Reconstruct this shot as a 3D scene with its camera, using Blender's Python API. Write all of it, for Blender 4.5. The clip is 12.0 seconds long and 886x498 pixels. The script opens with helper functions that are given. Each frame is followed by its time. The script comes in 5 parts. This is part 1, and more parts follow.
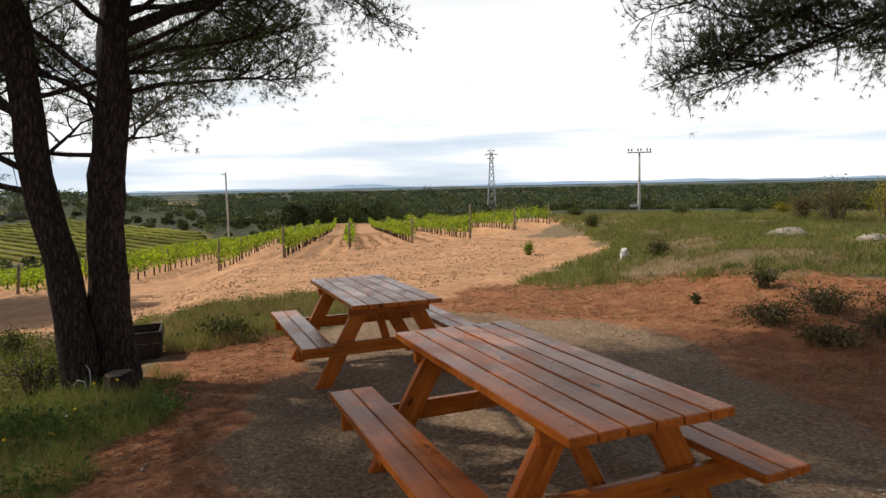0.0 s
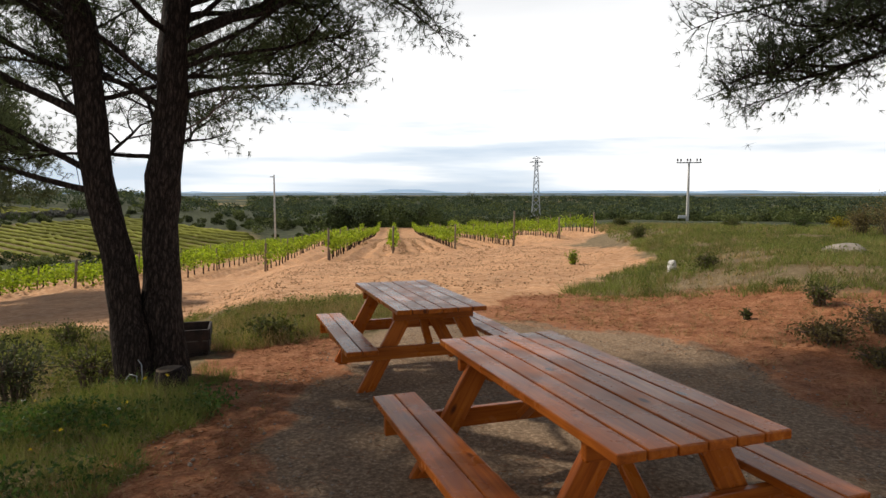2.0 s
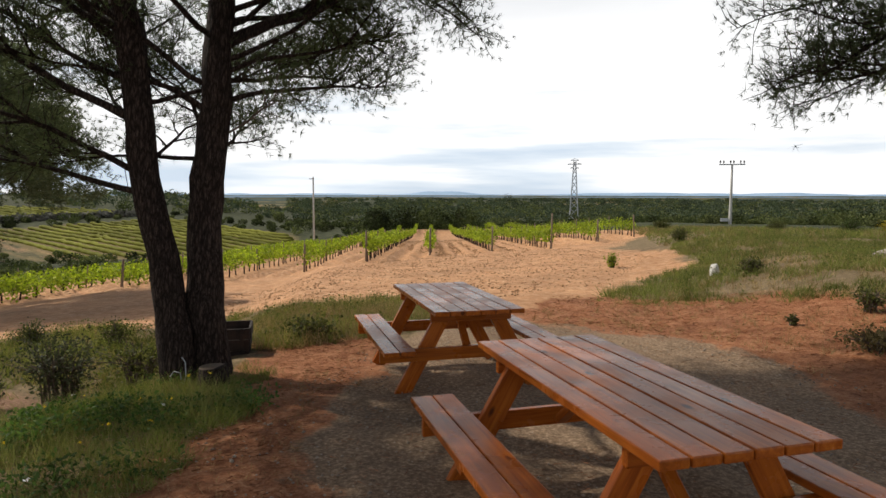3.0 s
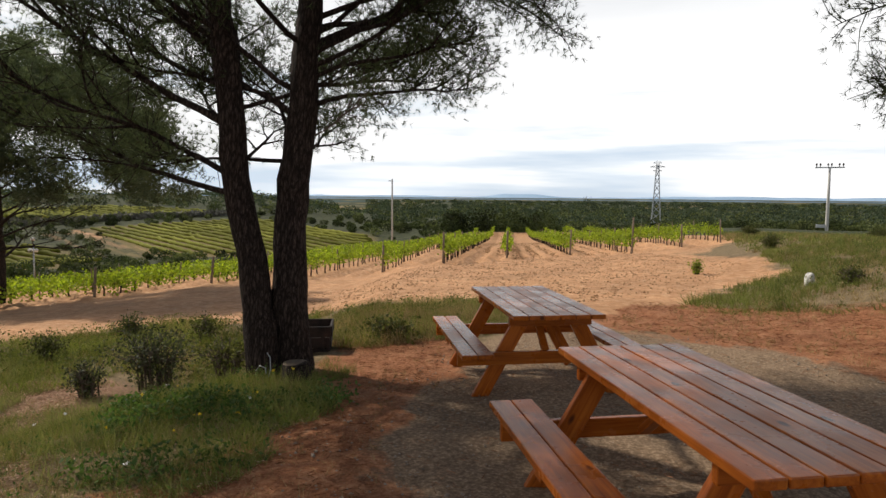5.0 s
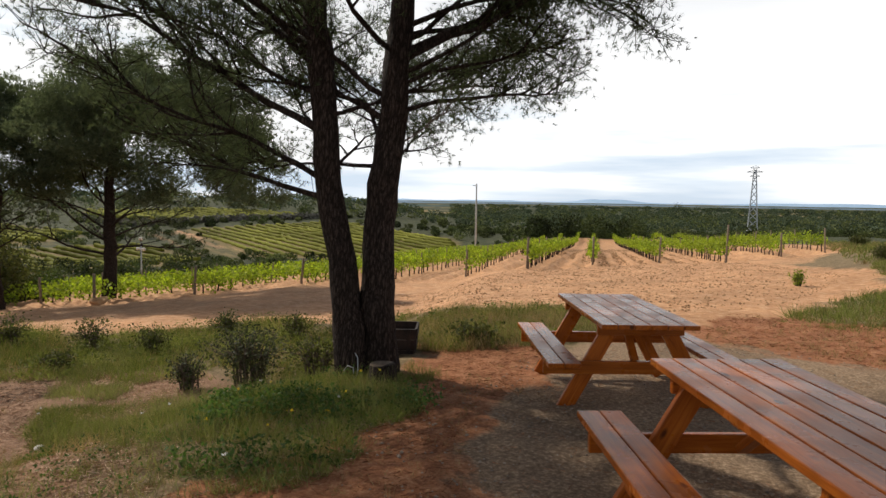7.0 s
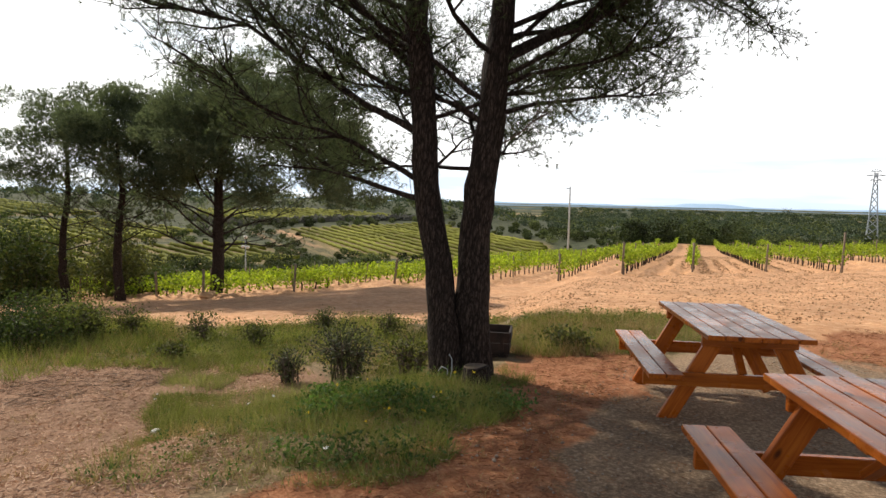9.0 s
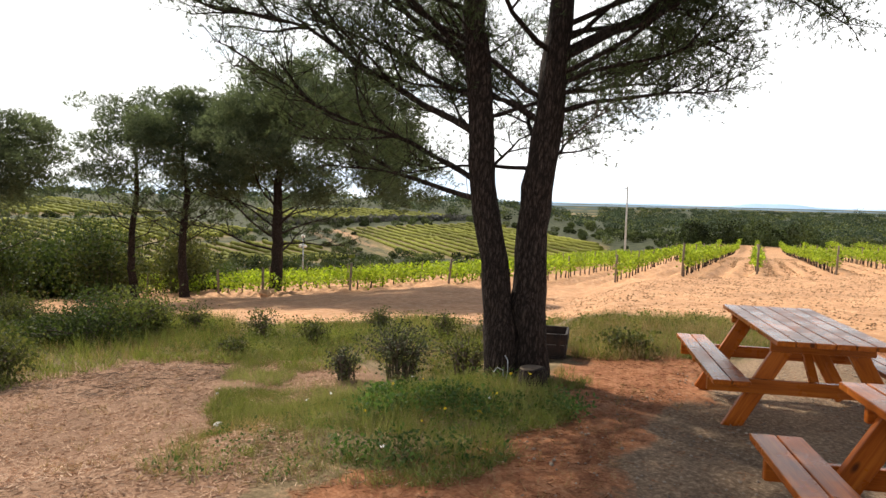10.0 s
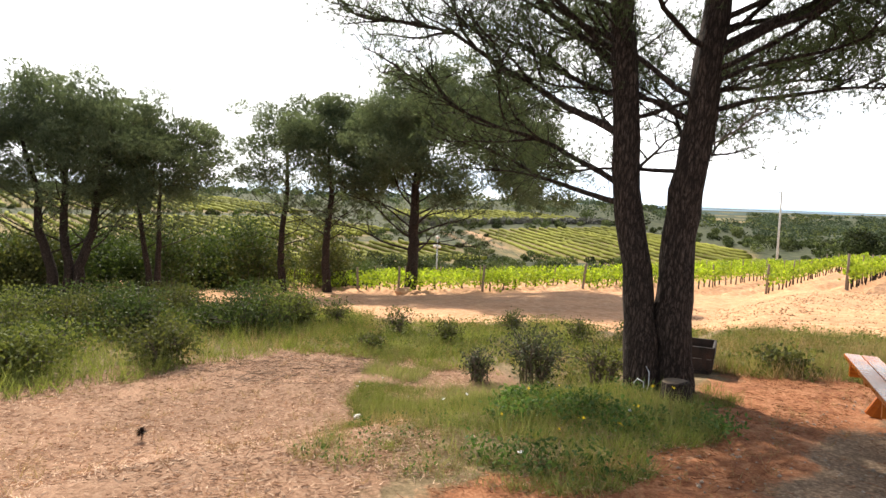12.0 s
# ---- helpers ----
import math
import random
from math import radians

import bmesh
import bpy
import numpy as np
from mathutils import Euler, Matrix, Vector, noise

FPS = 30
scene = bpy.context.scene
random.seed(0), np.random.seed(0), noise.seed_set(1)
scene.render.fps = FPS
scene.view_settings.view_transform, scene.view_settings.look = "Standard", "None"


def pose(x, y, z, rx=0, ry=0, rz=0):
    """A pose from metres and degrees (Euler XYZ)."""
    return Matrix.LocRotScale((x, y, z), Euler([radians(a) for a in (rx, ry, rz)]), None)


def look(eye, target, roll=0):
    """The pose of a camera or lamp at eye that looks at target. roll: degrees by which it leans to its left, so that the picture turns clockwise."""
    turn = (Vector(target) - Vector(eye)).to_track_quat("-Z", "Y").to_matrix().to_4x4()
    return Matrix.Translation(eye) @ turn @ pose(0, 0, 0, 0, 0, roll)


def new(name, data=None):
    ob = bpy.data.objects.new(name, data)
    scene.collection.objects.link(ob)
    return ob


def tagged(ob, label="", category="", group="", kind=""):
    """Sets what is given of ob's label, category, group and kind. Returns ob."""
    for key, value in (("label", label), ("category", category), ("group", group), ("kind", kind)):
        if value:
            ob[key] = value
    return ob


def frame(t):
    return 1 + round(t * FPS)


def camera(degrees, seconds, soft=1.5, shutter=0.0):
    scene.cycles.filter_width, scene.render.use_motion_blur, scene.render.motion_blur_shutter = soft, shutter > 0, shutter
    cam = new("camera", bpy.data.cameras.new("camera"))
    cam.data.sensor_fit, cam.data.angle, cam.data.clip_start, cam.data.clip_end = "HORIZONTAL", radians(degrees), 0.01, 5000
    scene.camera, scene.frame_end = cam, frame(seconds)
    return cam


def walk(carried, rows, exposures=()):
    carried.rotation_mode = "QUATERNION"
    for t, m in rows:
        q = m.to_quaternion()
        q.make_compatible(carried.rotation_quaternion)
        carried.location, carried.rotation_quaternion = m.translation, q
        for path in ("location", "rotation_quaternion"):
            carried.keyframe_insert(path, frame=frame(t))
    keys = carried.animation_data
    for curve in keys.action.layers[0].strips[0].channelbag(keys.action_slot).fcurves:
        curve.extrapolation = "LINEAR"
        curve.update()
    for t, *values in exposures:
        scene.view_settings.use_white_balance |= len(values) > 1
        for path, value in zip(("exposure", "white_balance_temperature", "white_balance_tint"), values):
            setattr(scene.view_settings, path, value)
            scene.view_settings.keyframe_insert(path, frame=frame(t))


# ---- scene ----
cam = camera(67.8, 12.0)
PATH = [
    (0, (0.663, 0.504, 1.696), (0.423, 2.481, 1.506), -1.2),
    (0.5, (0.664, 0.503, 1.697), (0.41, 2.478, 1.512), -0.9),
    (1, (0.656, 0.501, 1.7), (0.376, 2.473, 1.521), -0.4),
    (1.5, (0.642, 0.505, 1.703), (0.323, 2.472, 1.528), -0.2),
    (2, (0.633, 0.506, 1.703), (0.266, 2.464, 1.533), 0.0),
    (2.5, (0.626, 0.503, 1.702), (0.205, 2.451, 1.537), 0.2),
    (3, (0.62, 0.504, 1.701), (0.144, 2.44, 1.537), 0.1),
    (5, (0.59, 0.507, 1.703), (-0.107, 2.375, 1.545), 0.5),
    (5.5, (0.58, 0.503, 1.704), (-0.176, 2.348, 1.55), 0.5),
    (6, (0.573, 0.496, 1.707), (-0.241, 2.317, 1.556), 0.6),
    (6.5, (0.567, 0.49, 1.707), (-0.305, 2.284, 1.559), 0.9),
    (7, (0.558, 0.494, 1.706), (-0.369, 2.26, 1.559), 0.9),
    (9, (0.507, 0.472, 1.708), (-0.654, 2.094, 1.563), 1.4),
    (9.5, (0.486, 0.479, 1.704), (-0.736, 2.055, 1.558), 1.5),
    (10, (0.47, 0.481, 1.704), (-0.82, 2.003, 1.555), 1.4),
    (10.5, (0.442, 0.468, 1.706), (-0.914, 1.931, 1.554), 2.0),
    (11, (0.416, 0.469, 1.705), (-1.013, 1.858, 1.55), 2.0),
    (11.5, (0.398, 0.46, 1.705), (-1.101, 1.775, 1.548), 1.9),
    (12, (0.406, 0.449, 1.708), (-1.159, 1.684, 1.554), 2.0),
]
walk(cam, [(t, look(eye, target, roll)) for t, eye, target, roll in PATH],
     [(0.0, -0.40), (5.0, -0.42), (7.0, -0.36), (9.5, 0.18), (12.0, 0.84)])

# ---- world, sun ----
SUN_AZ, SUN_EL = 74.0, 40.0      # degrees left of +y, degrees up
world = bpy.data.worlds.new("sky")
scene.world = world
world.use_nodes = True
wn, wl = world.node_tree.nodes, world.node_tree.links
wn.clear()
w_out = wn.new("ShaderNodeOutputWorld")
w_sky = wn.new("ShaderNodeTexSky")
w_sky.sky_type = "NISHITA"
w_sky.sun_disc = False
w_sky.sun_elevation = radians(SUN_EL)
w_sky.sun_rotation = radians(-SUN_AZ)
w_sky.dust_density = 2.0
w_bg = wn.new("ShaderNodeBackground")
w_bg.inputs["Strength"].default_value = 0.085
w_cloud = wn.new("ShaderNodeBackground")
w_cloud.inputs["Strength"].default_value = 1.0
w_tc = wn.new("ShaderNodeTexCoord")
w_map = wn.new("ShaderNodeMapping")
w_map.inputs["Scale"].default_value = (1.6, 1.6, 9.0)
w_map.inputs["Location"].default_value = (0.3, 0.2, 0.4)
w_noise = wn.new("ShaderNodeTexNoise")
w_noise.inputs["Scale"].default_value = 1.5
w_noise.inputs["Detail"].default_value = 8
w_noise.inputs["Roughness"].default_value = 0.58
w_ramp = wn.new("ShaderNodeValToRGB")
w_ramp.color_ramp.elements[0].position = 0.36
w_ramp.color_ramp.elements[0].color = (0.93, 0.93, 0.93, 1)
w_ramp.color_ramp.elements[1].position = 0.52
w_mix = wn.new("ShaderNodeMixShader")
wl.new(w_tc.outputs["Generated"], w_map.inputs["Vector"])
wl.new(w_map.outputs["Vector"], w_noise.inputs["Vector"])
wl.new(w_noise.outputs["Fac"], w_ramp.inputs["Fac"])
# bright cloud with thinner, bluer banks low over the plain
w_tone = wn.new("ShaderNodeValToRGB")
for k, (pos, col) in enumerate([(0.37, (0.90, 1.04, 1.20, 1)), (0.44, (1.12, 1.22, 1.32, 1)), (0.51, (1.5, 1.5, 1.5, 1))]):
    e = w_tone.color_ramp.elements[k] if k < 2 else w_tone.color_ramp.elements.new(pos)
    e.position, e.color = pos, col
w_band = wn.new("ShaderNodeTexNoise")
w_band.inputs["Scale"].default_value = 1.1
w_band.inputs["Detail"].default_value = 9
w_band.inputs["Roughness"].default_value = 0.55
w_bmap = wn.new("ShaderNodeMapping")
w_bmap.inputs["Scale"].default_value = (1.3, 1.3, 15.0)
w_bmap.inputs["Location"].default_value = (0.9, 1.4, 0.15)
w_lift = wn.new("ShaderNodeMapRange")
w_lift.inputs["From Min"].default_value, w_lift.inputs["From Max"].default_value = 0.0, 0.13
w_lift.inputs["To Min"].default_value, w_lift.inputs["To Max"].default_value = -0.075, 0.13
w_sum = wn.new("ShaderNodeMath")
w_sum.operation = "ADD"
wl.new(w_tc.outputs["Generated"], w_bmap.inputs["Vector"])
wl.new(w_bmap.outputs["Vector"], w_band.inputs["Vector"])
wl.new(w_band.outputs["Fac"], w_sum.inputs[0])
wl.new(w_lift.outputs["Result"], w_sum.inputs[1])
wl.new(w_sum.outputs[0], w_tone.inputs["Fac"])
wl.new(w_tone.outputs["Color"], w_cloud.inputs["Color"])
wl.new(w_sky.outputs["Color"], w_bg.inputs["Color"])
# cloud thins out overhead
w_sep = wn.new("ShaderNodeSeparateXYZ")
w_high = wn.new("ShaderNodeMapRange")
w_high.inputs["From Min"].default_value, w_high.inputs["From Max"].default_value = 0.22, 0.5
w_high.inputs["To Min"].default_value, w_high.inputs["To Max"].default_value = 1.0, 0.02
w_mul = wn.new("ShaderNodeMath")
w_mul.operation = "MULTIPLY"
wl.new(w_tc.outputs["Generated"], w_sep.inputs["Vector"])
wl.new(w_sep.outputs["Z"], w_high.inputs["Value"])
wl.new(w_sep.outputs["Z"], w_lift.inputs["Value"])
wl.new(w_high.outputs["Result"], w_mul.inputs[0])
wl.new(w_ramp.outputs["Color"], w_mul.inputs[1])
wl.new(w_mul.outputs[0], w_mix.inputs["Fac"])
wl.new(w_bg.outputs["Background"], w_mix.inputs[1])
wl.new(w_cloud.outputs["Background"], w_mix.inputs[2])
wl.new(w_mix.outputs["Shader"], w_out.inputs["Surface"])

sun_data = bpy.data.lights.new("sun", "SUN")
sun_data.energy = 5.0
sun_data.angle = radians(0.8)
sun_data.color = (1.0, 0.93, 0.82)
sun = new("sun", sun_data)
sun_from = Vector((-math.sin(radians(SUN_AZ)) * math.cos(radians(SUN_EL)),
                   math.cos(radians(SUN_AZ)) * math.cos(radians(SUN_EL)), math.sin(radians(SUN_EL))))
sun.matrix_world = look(sun_from * 60, (0, 0, 0))

# ---- materials ----
def material(name):
    m = bpy.data.materials.new(name)
    m.use_nodes = True
    n, l = m.node_tree.nodes, m.node_tree.links
    return m, n, l, n["Principled BSDF"]


def coords(n, l, scale=(1, 1, 1), rot=(0, 0, 0), kind="Object"):
    tc, mp = n.new("ShaderNodeTexCoord"), n.new("ShaderNodeMapping")
    mp.inputs["Scale"].default_value = scale
    mp.inputs["Rotation"].default_value = rot
    l.new(tc.outputs[kind], mp.inputs["Vector"])
    return mp.outputs["Vector"]


def noise_tex(n, l, vec, scale, detail=6, rough=0.6, distort=0.0):
    t = n.new("ShaderNodeTexNoise")
    t.inputs["Scale"].default_value, t.inputs["Detail"].default_value = scale, detail
    t.inputs["Roughness"].default_value, t.inputs["Distortion"].default_value = rough, distort
    l.new(vec, t.inputs["Vector"])
    return t.outputs["Fac"]


def ramp(n, l, fac, stops):
    r = n.new("ShaderNodeValToRGB")
    e = r.color_ramp.elements
    while len(e) < len(stops):
        e.new(0.5)
    for i, (pos, col) in enumerate(stops):
        e[i].position = pos
        e[i].color = (*col, 1) if len(col) == 3 else col
    l.new(fac, r.inputs["Fac"])
    return r.outputs["Color"]


def grey(v):
    return (v, v, v)


def mix(n, l, fac, a, b, mode="MIX"):
    m = n.new("ShaderNodeMix")
    m.data_type, m.blend_type = "RGBA", mode
    for sock, val in ((m.inputs[0], fac), (m.inputs[6], a), (m.inputs[7], b)):
        if isinstance(val, (int, float)):
            sock.default_value = val
        elif isinstance(val, tuple):
            sock.default_value = (*val, 1)
        else:
            l.new(val, sock)
    return m.outputs[2]


def bump(n, l, height, bsdf, strength=0.5, dist=0.01):
    b = n.new("ShaderNodeBump")
    b.inputs["Strength"].default_value, b.inputs["Distance"].default_value = strength, dist
    l.new(height, b.inputs["Height"])
    l.new(b.outputs["Normal"], bsdf.inputs["Normal"])


def rough_set(b, rough, spec=0.5):
    b.inputs["Roughness"].default_value = rough
    b.inputs["Specular IOR Level"].default_value = spec


def mat_plain(name, stops, scale, rough=0.8, bump_scale=None, bump_strength=0.4, bump_dist=0.01, stretch=(1, 1, 1), spec=0.3, metal=0.0):
    m, n, l, b = material(name)
    v = coords(n, l, stretch)
    col = ramp(n, l, noise_tex(n, l, v, scale, 8, 0.65), stops)
    oi = n.new("ShaderNodeObjectInfo")
    tone = ramp(n, l, oi.outputs["Random"], [(0, grey(0.85)), (1, grey(1.12))])
    l.new(mix(n, l, 1.0, col, tone, "MULTIPLY"), b.inputs["Base Color"])
    rough_set(b, rough, spec)
    b.inputs["Metallic"].default_value = metal
    bump(n, l, noise_tex(n, l, v, bump_scale or scale * 4, 6, 0.7), b, bump_strength, bump_dist)
    return m


def mat_leaf(name, dark, light, through_light, clump=2.0, rough=0.6, share=0.35, lo=0.7, hi=1.25):
    """Foliage: thin, lets some light through; colour varies leaf by leaf and clump by clump."""
    m, n, l, b = material(name)
    geo = n.new("ShaderNodeNewGeometry")
    v = coords(n, l)
    one = ramp(n, l, geo.outputs["Random Per Island"], [(0, dark), (1, light)])
    big = ramp(n, l, noise_tex(n, l, v, clump, 3, 0.5), [(0.36, grey(lo)), (0.64, grey(hi))])
    col = mix(n, l, 1.0, one, big, "MULTIPLY")
    l.new(col, b.inputs["Base Color"])
    rough_set(b, rough + 0.15, 0.12)
    tr = n.new("ShaderNodeBsdfTranslucent")
    l.new(mix(n, l, 1.0, col, through_light, "MULTIPLY"), tr.inputs["Color"])
    ms = n.new("ShaderNodeMixShader")
    ms.inputs[0].default_value = share
    l.new(b.outputs[0], ms.inputs[1])
    l.new(tr.outputs[0], ms.inputs[2])
    l.new(ms.outputs[0], n["Material Output"].inputs["Surface"])
    return m


def mat_ground():
    m, n, l, b = material("ground_soil")
    v = coords(n, l)
    a1, a2 = n.new("ShaderNodeVertexColor"), n.new("ShaderNodeVertexColor")
    a1.layer_name, a2.layer_name = "cover_a", "cover_b"
    s1, s2 = n.new("ShaderNodeSeparateColor"), n.new("ShaderNodeSeparateColor")
    l.new(a1.outputs["Color"], s1.inputs["Color"])
    l.new(a2.outputs["Color"], s2.inputs["Color"])
    fine = noise_tex(n, l, v, 30, 8, 0.75)
    mid = noise_tex(n, l, v, 4.5, 8, 0.68)
    big = noise_tex(n, l, v, 0.6, 6, 0.6)
    # grassy earth with straw
    col = ramp(n, l, mix(n, l, 0.45, fine, mid), [(0.34, (0.075, 0.055, 0.026)), (0.5, (0.195, 0.14, 0.075)), (0.64, (0.36, 0.265, 0.155))])
    soil = ramp(n, l, mix(n, l, 0.4, mid, fine), [(0.32, (0.30, 0.14, 0.07)), (0.5, (0.54, 0.288, 0.142)), (0.66, (0.72, 0.48, 0.295))])
    gravel = ramp(n, l, fine, [(0.32, (0.095, 0.062, 0.037)), (0.5, (0.245, 0.162, 0.098)), (0.66, (0.48, 0.345, 0.225))])
    needles = ramp(n, l, mix(n, l, 0.4, fine, mid), [(0.34, (0.11, 0.038, 0.018)), (0.5, (0.31, 0.125, 0.055)), (0.64, (0.52, 0.28, 0.15))])
    straw = ramp(n, l, fine, [(0.3, (0.11, 0.056, 0.03)), (0.5, (0.28, 0.158, 0.094)), (0.7, (0.46, 0.31, 0.205))])
    scrub = ramp(n, l, big, [(0.3, (0.03, 0.04, 0.016)), (0.7, (0.075, 0.08, 0.034))])
    field = ramp(n, l, mid, [(0.3, (0.155, 0.12, 0.045)), (0.7, (0.25, 0.185, 0.075))])

    rag = mix(n, l, 0.45, mid, fine)

    def edge(sock):
        mm = n.new("ShaderNodeMath")
        mm.operation = "MULTIPLY_ADD"
        l.new(rag, mm.inputs[0])
        mm.inputs[1].default_value = 1.0
        l.new(sock, mm.inputs[2])
        return ramp(n, l, mm.outputs[0], [(0.76, grey(0.0)), (1.15, grey(1.0))])

    for sock, c in ((s2.outputs["Red"], scrub), (s2.outputs["Green"], field), (s1.outputs["Red"], soil), (s1.outputs["Green"], gravel),
                    (s2.outputs["Blue"], straw), (s1.outputs["Blue"], needles)):
        col = mix(n, l, edge(sock), col, c)
    stain = ramp(n, l, big, [(0.3, grey(0.78)), (0.7, grey(1.15))])
    l.new(mix(n, l, 1.0, col, stain, "MULTIPLY"), b.inputs["Base Color"])
    rough_set(b, 0.95, 0.15)
    bump(n, l, mix(n, l, 0.5, fine, mid), b, 0.9, 0.03)
    return m


def mat_wood(name, tone=1.0, gloss=0.27):
    """Stained and varnished pine planks: long grain, knots, worn gloss."""
    m, n, l, b = material(name)
    oi = n.new("ShaderNodeObjectInfo")
    tc = n.new("ShaderNodeTexCoord")
    add = n.new("ShaderNodeVectorMath")
    add.operation = "ADD"
    sc = n.new("ShaderNodeVectorMath")
    sc.operation = "SCALE"
    sc.inputs[0].default_value = (7.1, 3.3, 5.7)
    l.new(oi.outputs["Random"], sc.inputs["Scale"])
    l.new(tc.outputs["Object"], add.inputs[0])
    l.new(sc.outputs[0], add.inputs[1])
    mp = n.new("ShaderNodeMapping")
    mp.inputs["Scale"].default_value = (22, 1.3, 22)
    l.new(add.outputs[0], mp.inputs["Vector"])
    grain = noise_tex(n, l, mp.outputs["Vector"], 1.6, 8, 0.62, 0.6)
    fibre = noise_tex(n, l, mp.outputs["Vector"], 9.0, 5, 0.7)
    col = ramp(n, l, grain, [(0.25, (0.17 * tone, 0.036 * tone, 0.005 * tone)), (0.5, (0.36 * tone, 0.092 * tone, 0.012 * tone)),
                             (0.75, (0.52 * tone, 0.165 * tone, 0.022 * tone))])
    vor = n.new("ShaderNodeTexVoronoi")
    vor.inputs["Scale"].default_value = 1.0
    mk = n.new("ShaderNodeMapping")
    mk.inputs["Scale"].default_value = (5.5, 2.6, 5.5)
    l.new(add.outputs[0], mk.inputs["Vector"])
    l.new(mk.outputs["Vector"], vor.inputs["Vector"])
    knot = ramp(n, l, vor.outputs["Distance"], [(0.07, grey(1.0)), (0.13, grey(0.0))])
    col = mix(n, l, knot, col, (0.07, 0.018, 0.006))
    tonec = ramp(n, l, oi.outputs["Random"], [(0, (0.88, 0.87, 0.86)), (1, (1.08, 1.06, 1.04))])
    l.new(mix(n, l, 1.0, col, tonec, "MULTIPLY"), b.inputs["Base Color"])
    wear = noise_tex(n, l, add.outputs[0], 3.0, 5, 0.6)
    l.new(ramp(n, l, wear, [(0.3, grey(gloss - 0.1)), (0.7, grey(gloss + 0.12))]), b.inputs["Roughness"])
    b.inputs["Specular IOR Level"].default_value = 0.22
    bump(n, l, mix(n, l, 0.5, grain, fibre), b, 0.25, 0.003)
    return m


M_GROUND = mat_ground()
M_WOOD = mat_wood("varnished_pine", 0.9)


def mat_bark():
    """Pine bark: upright plates with dark cracks between them."""
    m, n, l, b = material("pine_bark")
    v = coords(n, l, (30, 30, 6.5))
    warp = mix(n, l, 1.0, noise_tex(n, l, v, 0.45, 6, 0.75), (2.6, 2.6, 2.6), "MULTIPLY")
    add = n.new("ShaderNodeVectorMath")
    add.operation = "ADD"
    l.new(v, add.inputs[0])
    l.new(warp, add.inputs[1])
    vor = n.new("ShaderNodeTexVoronoi")
    vor.feature = "DISTANCE_TO_EDGE"
    vor.inputs["Scale"].default_value = 1.0
    l.new(add.outputs[0], vor.inputs["Vector"])
    plate = ramp(n, l, vor.outputs["Distance"], [(0.0, grey(0.0)), (0.22, grey(1.0))])
    grain = noise_tex(n, l, v, 3.0, 8, 0.7)
    col = ramp(n, l, grain, [(0.3, (0.024, 0.017, 0.014)), (0.5, (0.056, 0.039, 0.031)), (0.7, (0.135, 0.097, 0.077))])
    l.new(mix(n, l, plate, (0.016, 0.011, 0.009), col), b.inputs["Base Color"])
    rough_set(b, 0.95, 0.15)
    bump(n, l, mix(n, l, 0.5, plate, grain), b, 1.0, 0.03)
    return m


M_BARK = mat_bark()
M_TWIG = mat_plain("grey_twig", [(0.3, (0.06, 0.045, 0.035)), (0.7, (0.16, 0.12, 0.09))], 20, 0.95)
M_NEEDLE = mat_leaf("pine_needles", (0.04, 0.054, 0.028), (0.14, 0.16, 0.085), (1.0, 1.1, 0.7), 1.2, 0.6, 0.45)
# grove crowns: needles made paler, backlit haze put into the colour
M_NEEDLE_FAR = mat_leaf("hazed_grove_needles", (0.07, 0.088, 0.055), (0.2, 0.22, 0.135), (1.0, 1.1, 0.7), 0.6, 0.7, 0.52)
M_VINE = mat_leaf("vine_leaves", (0.12, 0.18, 0.02), (0.36, 0.43, 0.06), (1.2, 1.3, 0.4), 0.8, 0.5, 0.45)
M_GRASS = mat_leaf("grass_blades", (0.085, 0.11, 0.028), (0.26, 0.28, 0.095), (1.1, 1.1, 0.5), 0.7, 0.6, 0.4)
M_DRY = mat_leaf("dry_grass", (0.24, 0.17, 0.075), (0.46, 0.36, 0.19), (1.0, 0.9, 0.6), 0.9, 0.7, 0.3)
M_SCRUB = mat_leaf("scrub_leaves", (0.035, 0.055, 0.018), (0.10, 0.125, 0.04), (1.0, 1.1, 0.5), 0.9, 0.55, 0.3)
M_WOODS = mat_leaf("wood_leaves", (0.045, 0.06, 0.024), (0.085, 0.10, 0.038), (1.0, 1.1, 0.5), 0.13, 0.7, 0.2, 0.35, 1.5)
M_POST = mat_plain("weathered_post", [(0.3, (0.12, 0.085, 0.06)), (0.7, (0.28, 0.21, 0.15))], 14, 0.9, stretch=(1, 1, 0.15))
M_CONCRETE = mat_plain("pale_concrete", [(0.3, (0.38, 0.36, 0.33)), (0.7, (0.55, 0.53, 0.49))], 5, 0.9)
M_STEEL = mat_plain("galvanised_steel", [(0.3, (0.33, 0.34, 0.35)), (0.7, (0.48, 0.49, 0.5))], 6, 0.5, metal=0.5)
M_STONE = mat_plain("limestone", [(0.3, (0.2, 0.165, 0.13)), (0.7, (0.46, 0.4, 0.33))], 6, 0.9, bump_strength=0.8, bump_dist=0.03)
M_RUST = mat_plain("dark_rusty_iron", [(0.3, (0.012, 0.009, 0.008)), (0.6, (0.035, 0.021, 0.015)), (0.8, (0.075, 0.035, 0.022))], 9, 0.8)
M_CUT = mat_plain("cut_wood", [(0.3, (0.09, 0.065, 0.045)), (0.7, (0.2, 0.145, 0.1))], 18, 0.9)
# ridges: distance haze put into the colours, bluer and paler farther off
M_RIDGE_A = mat_plain("hazed_near_ridge", [(0.3, (0.045, 0.07, 0.062)), (0.7, (0.08, 0.11, 0.10))], 0.006, 1.0, bump_strength=0.0)
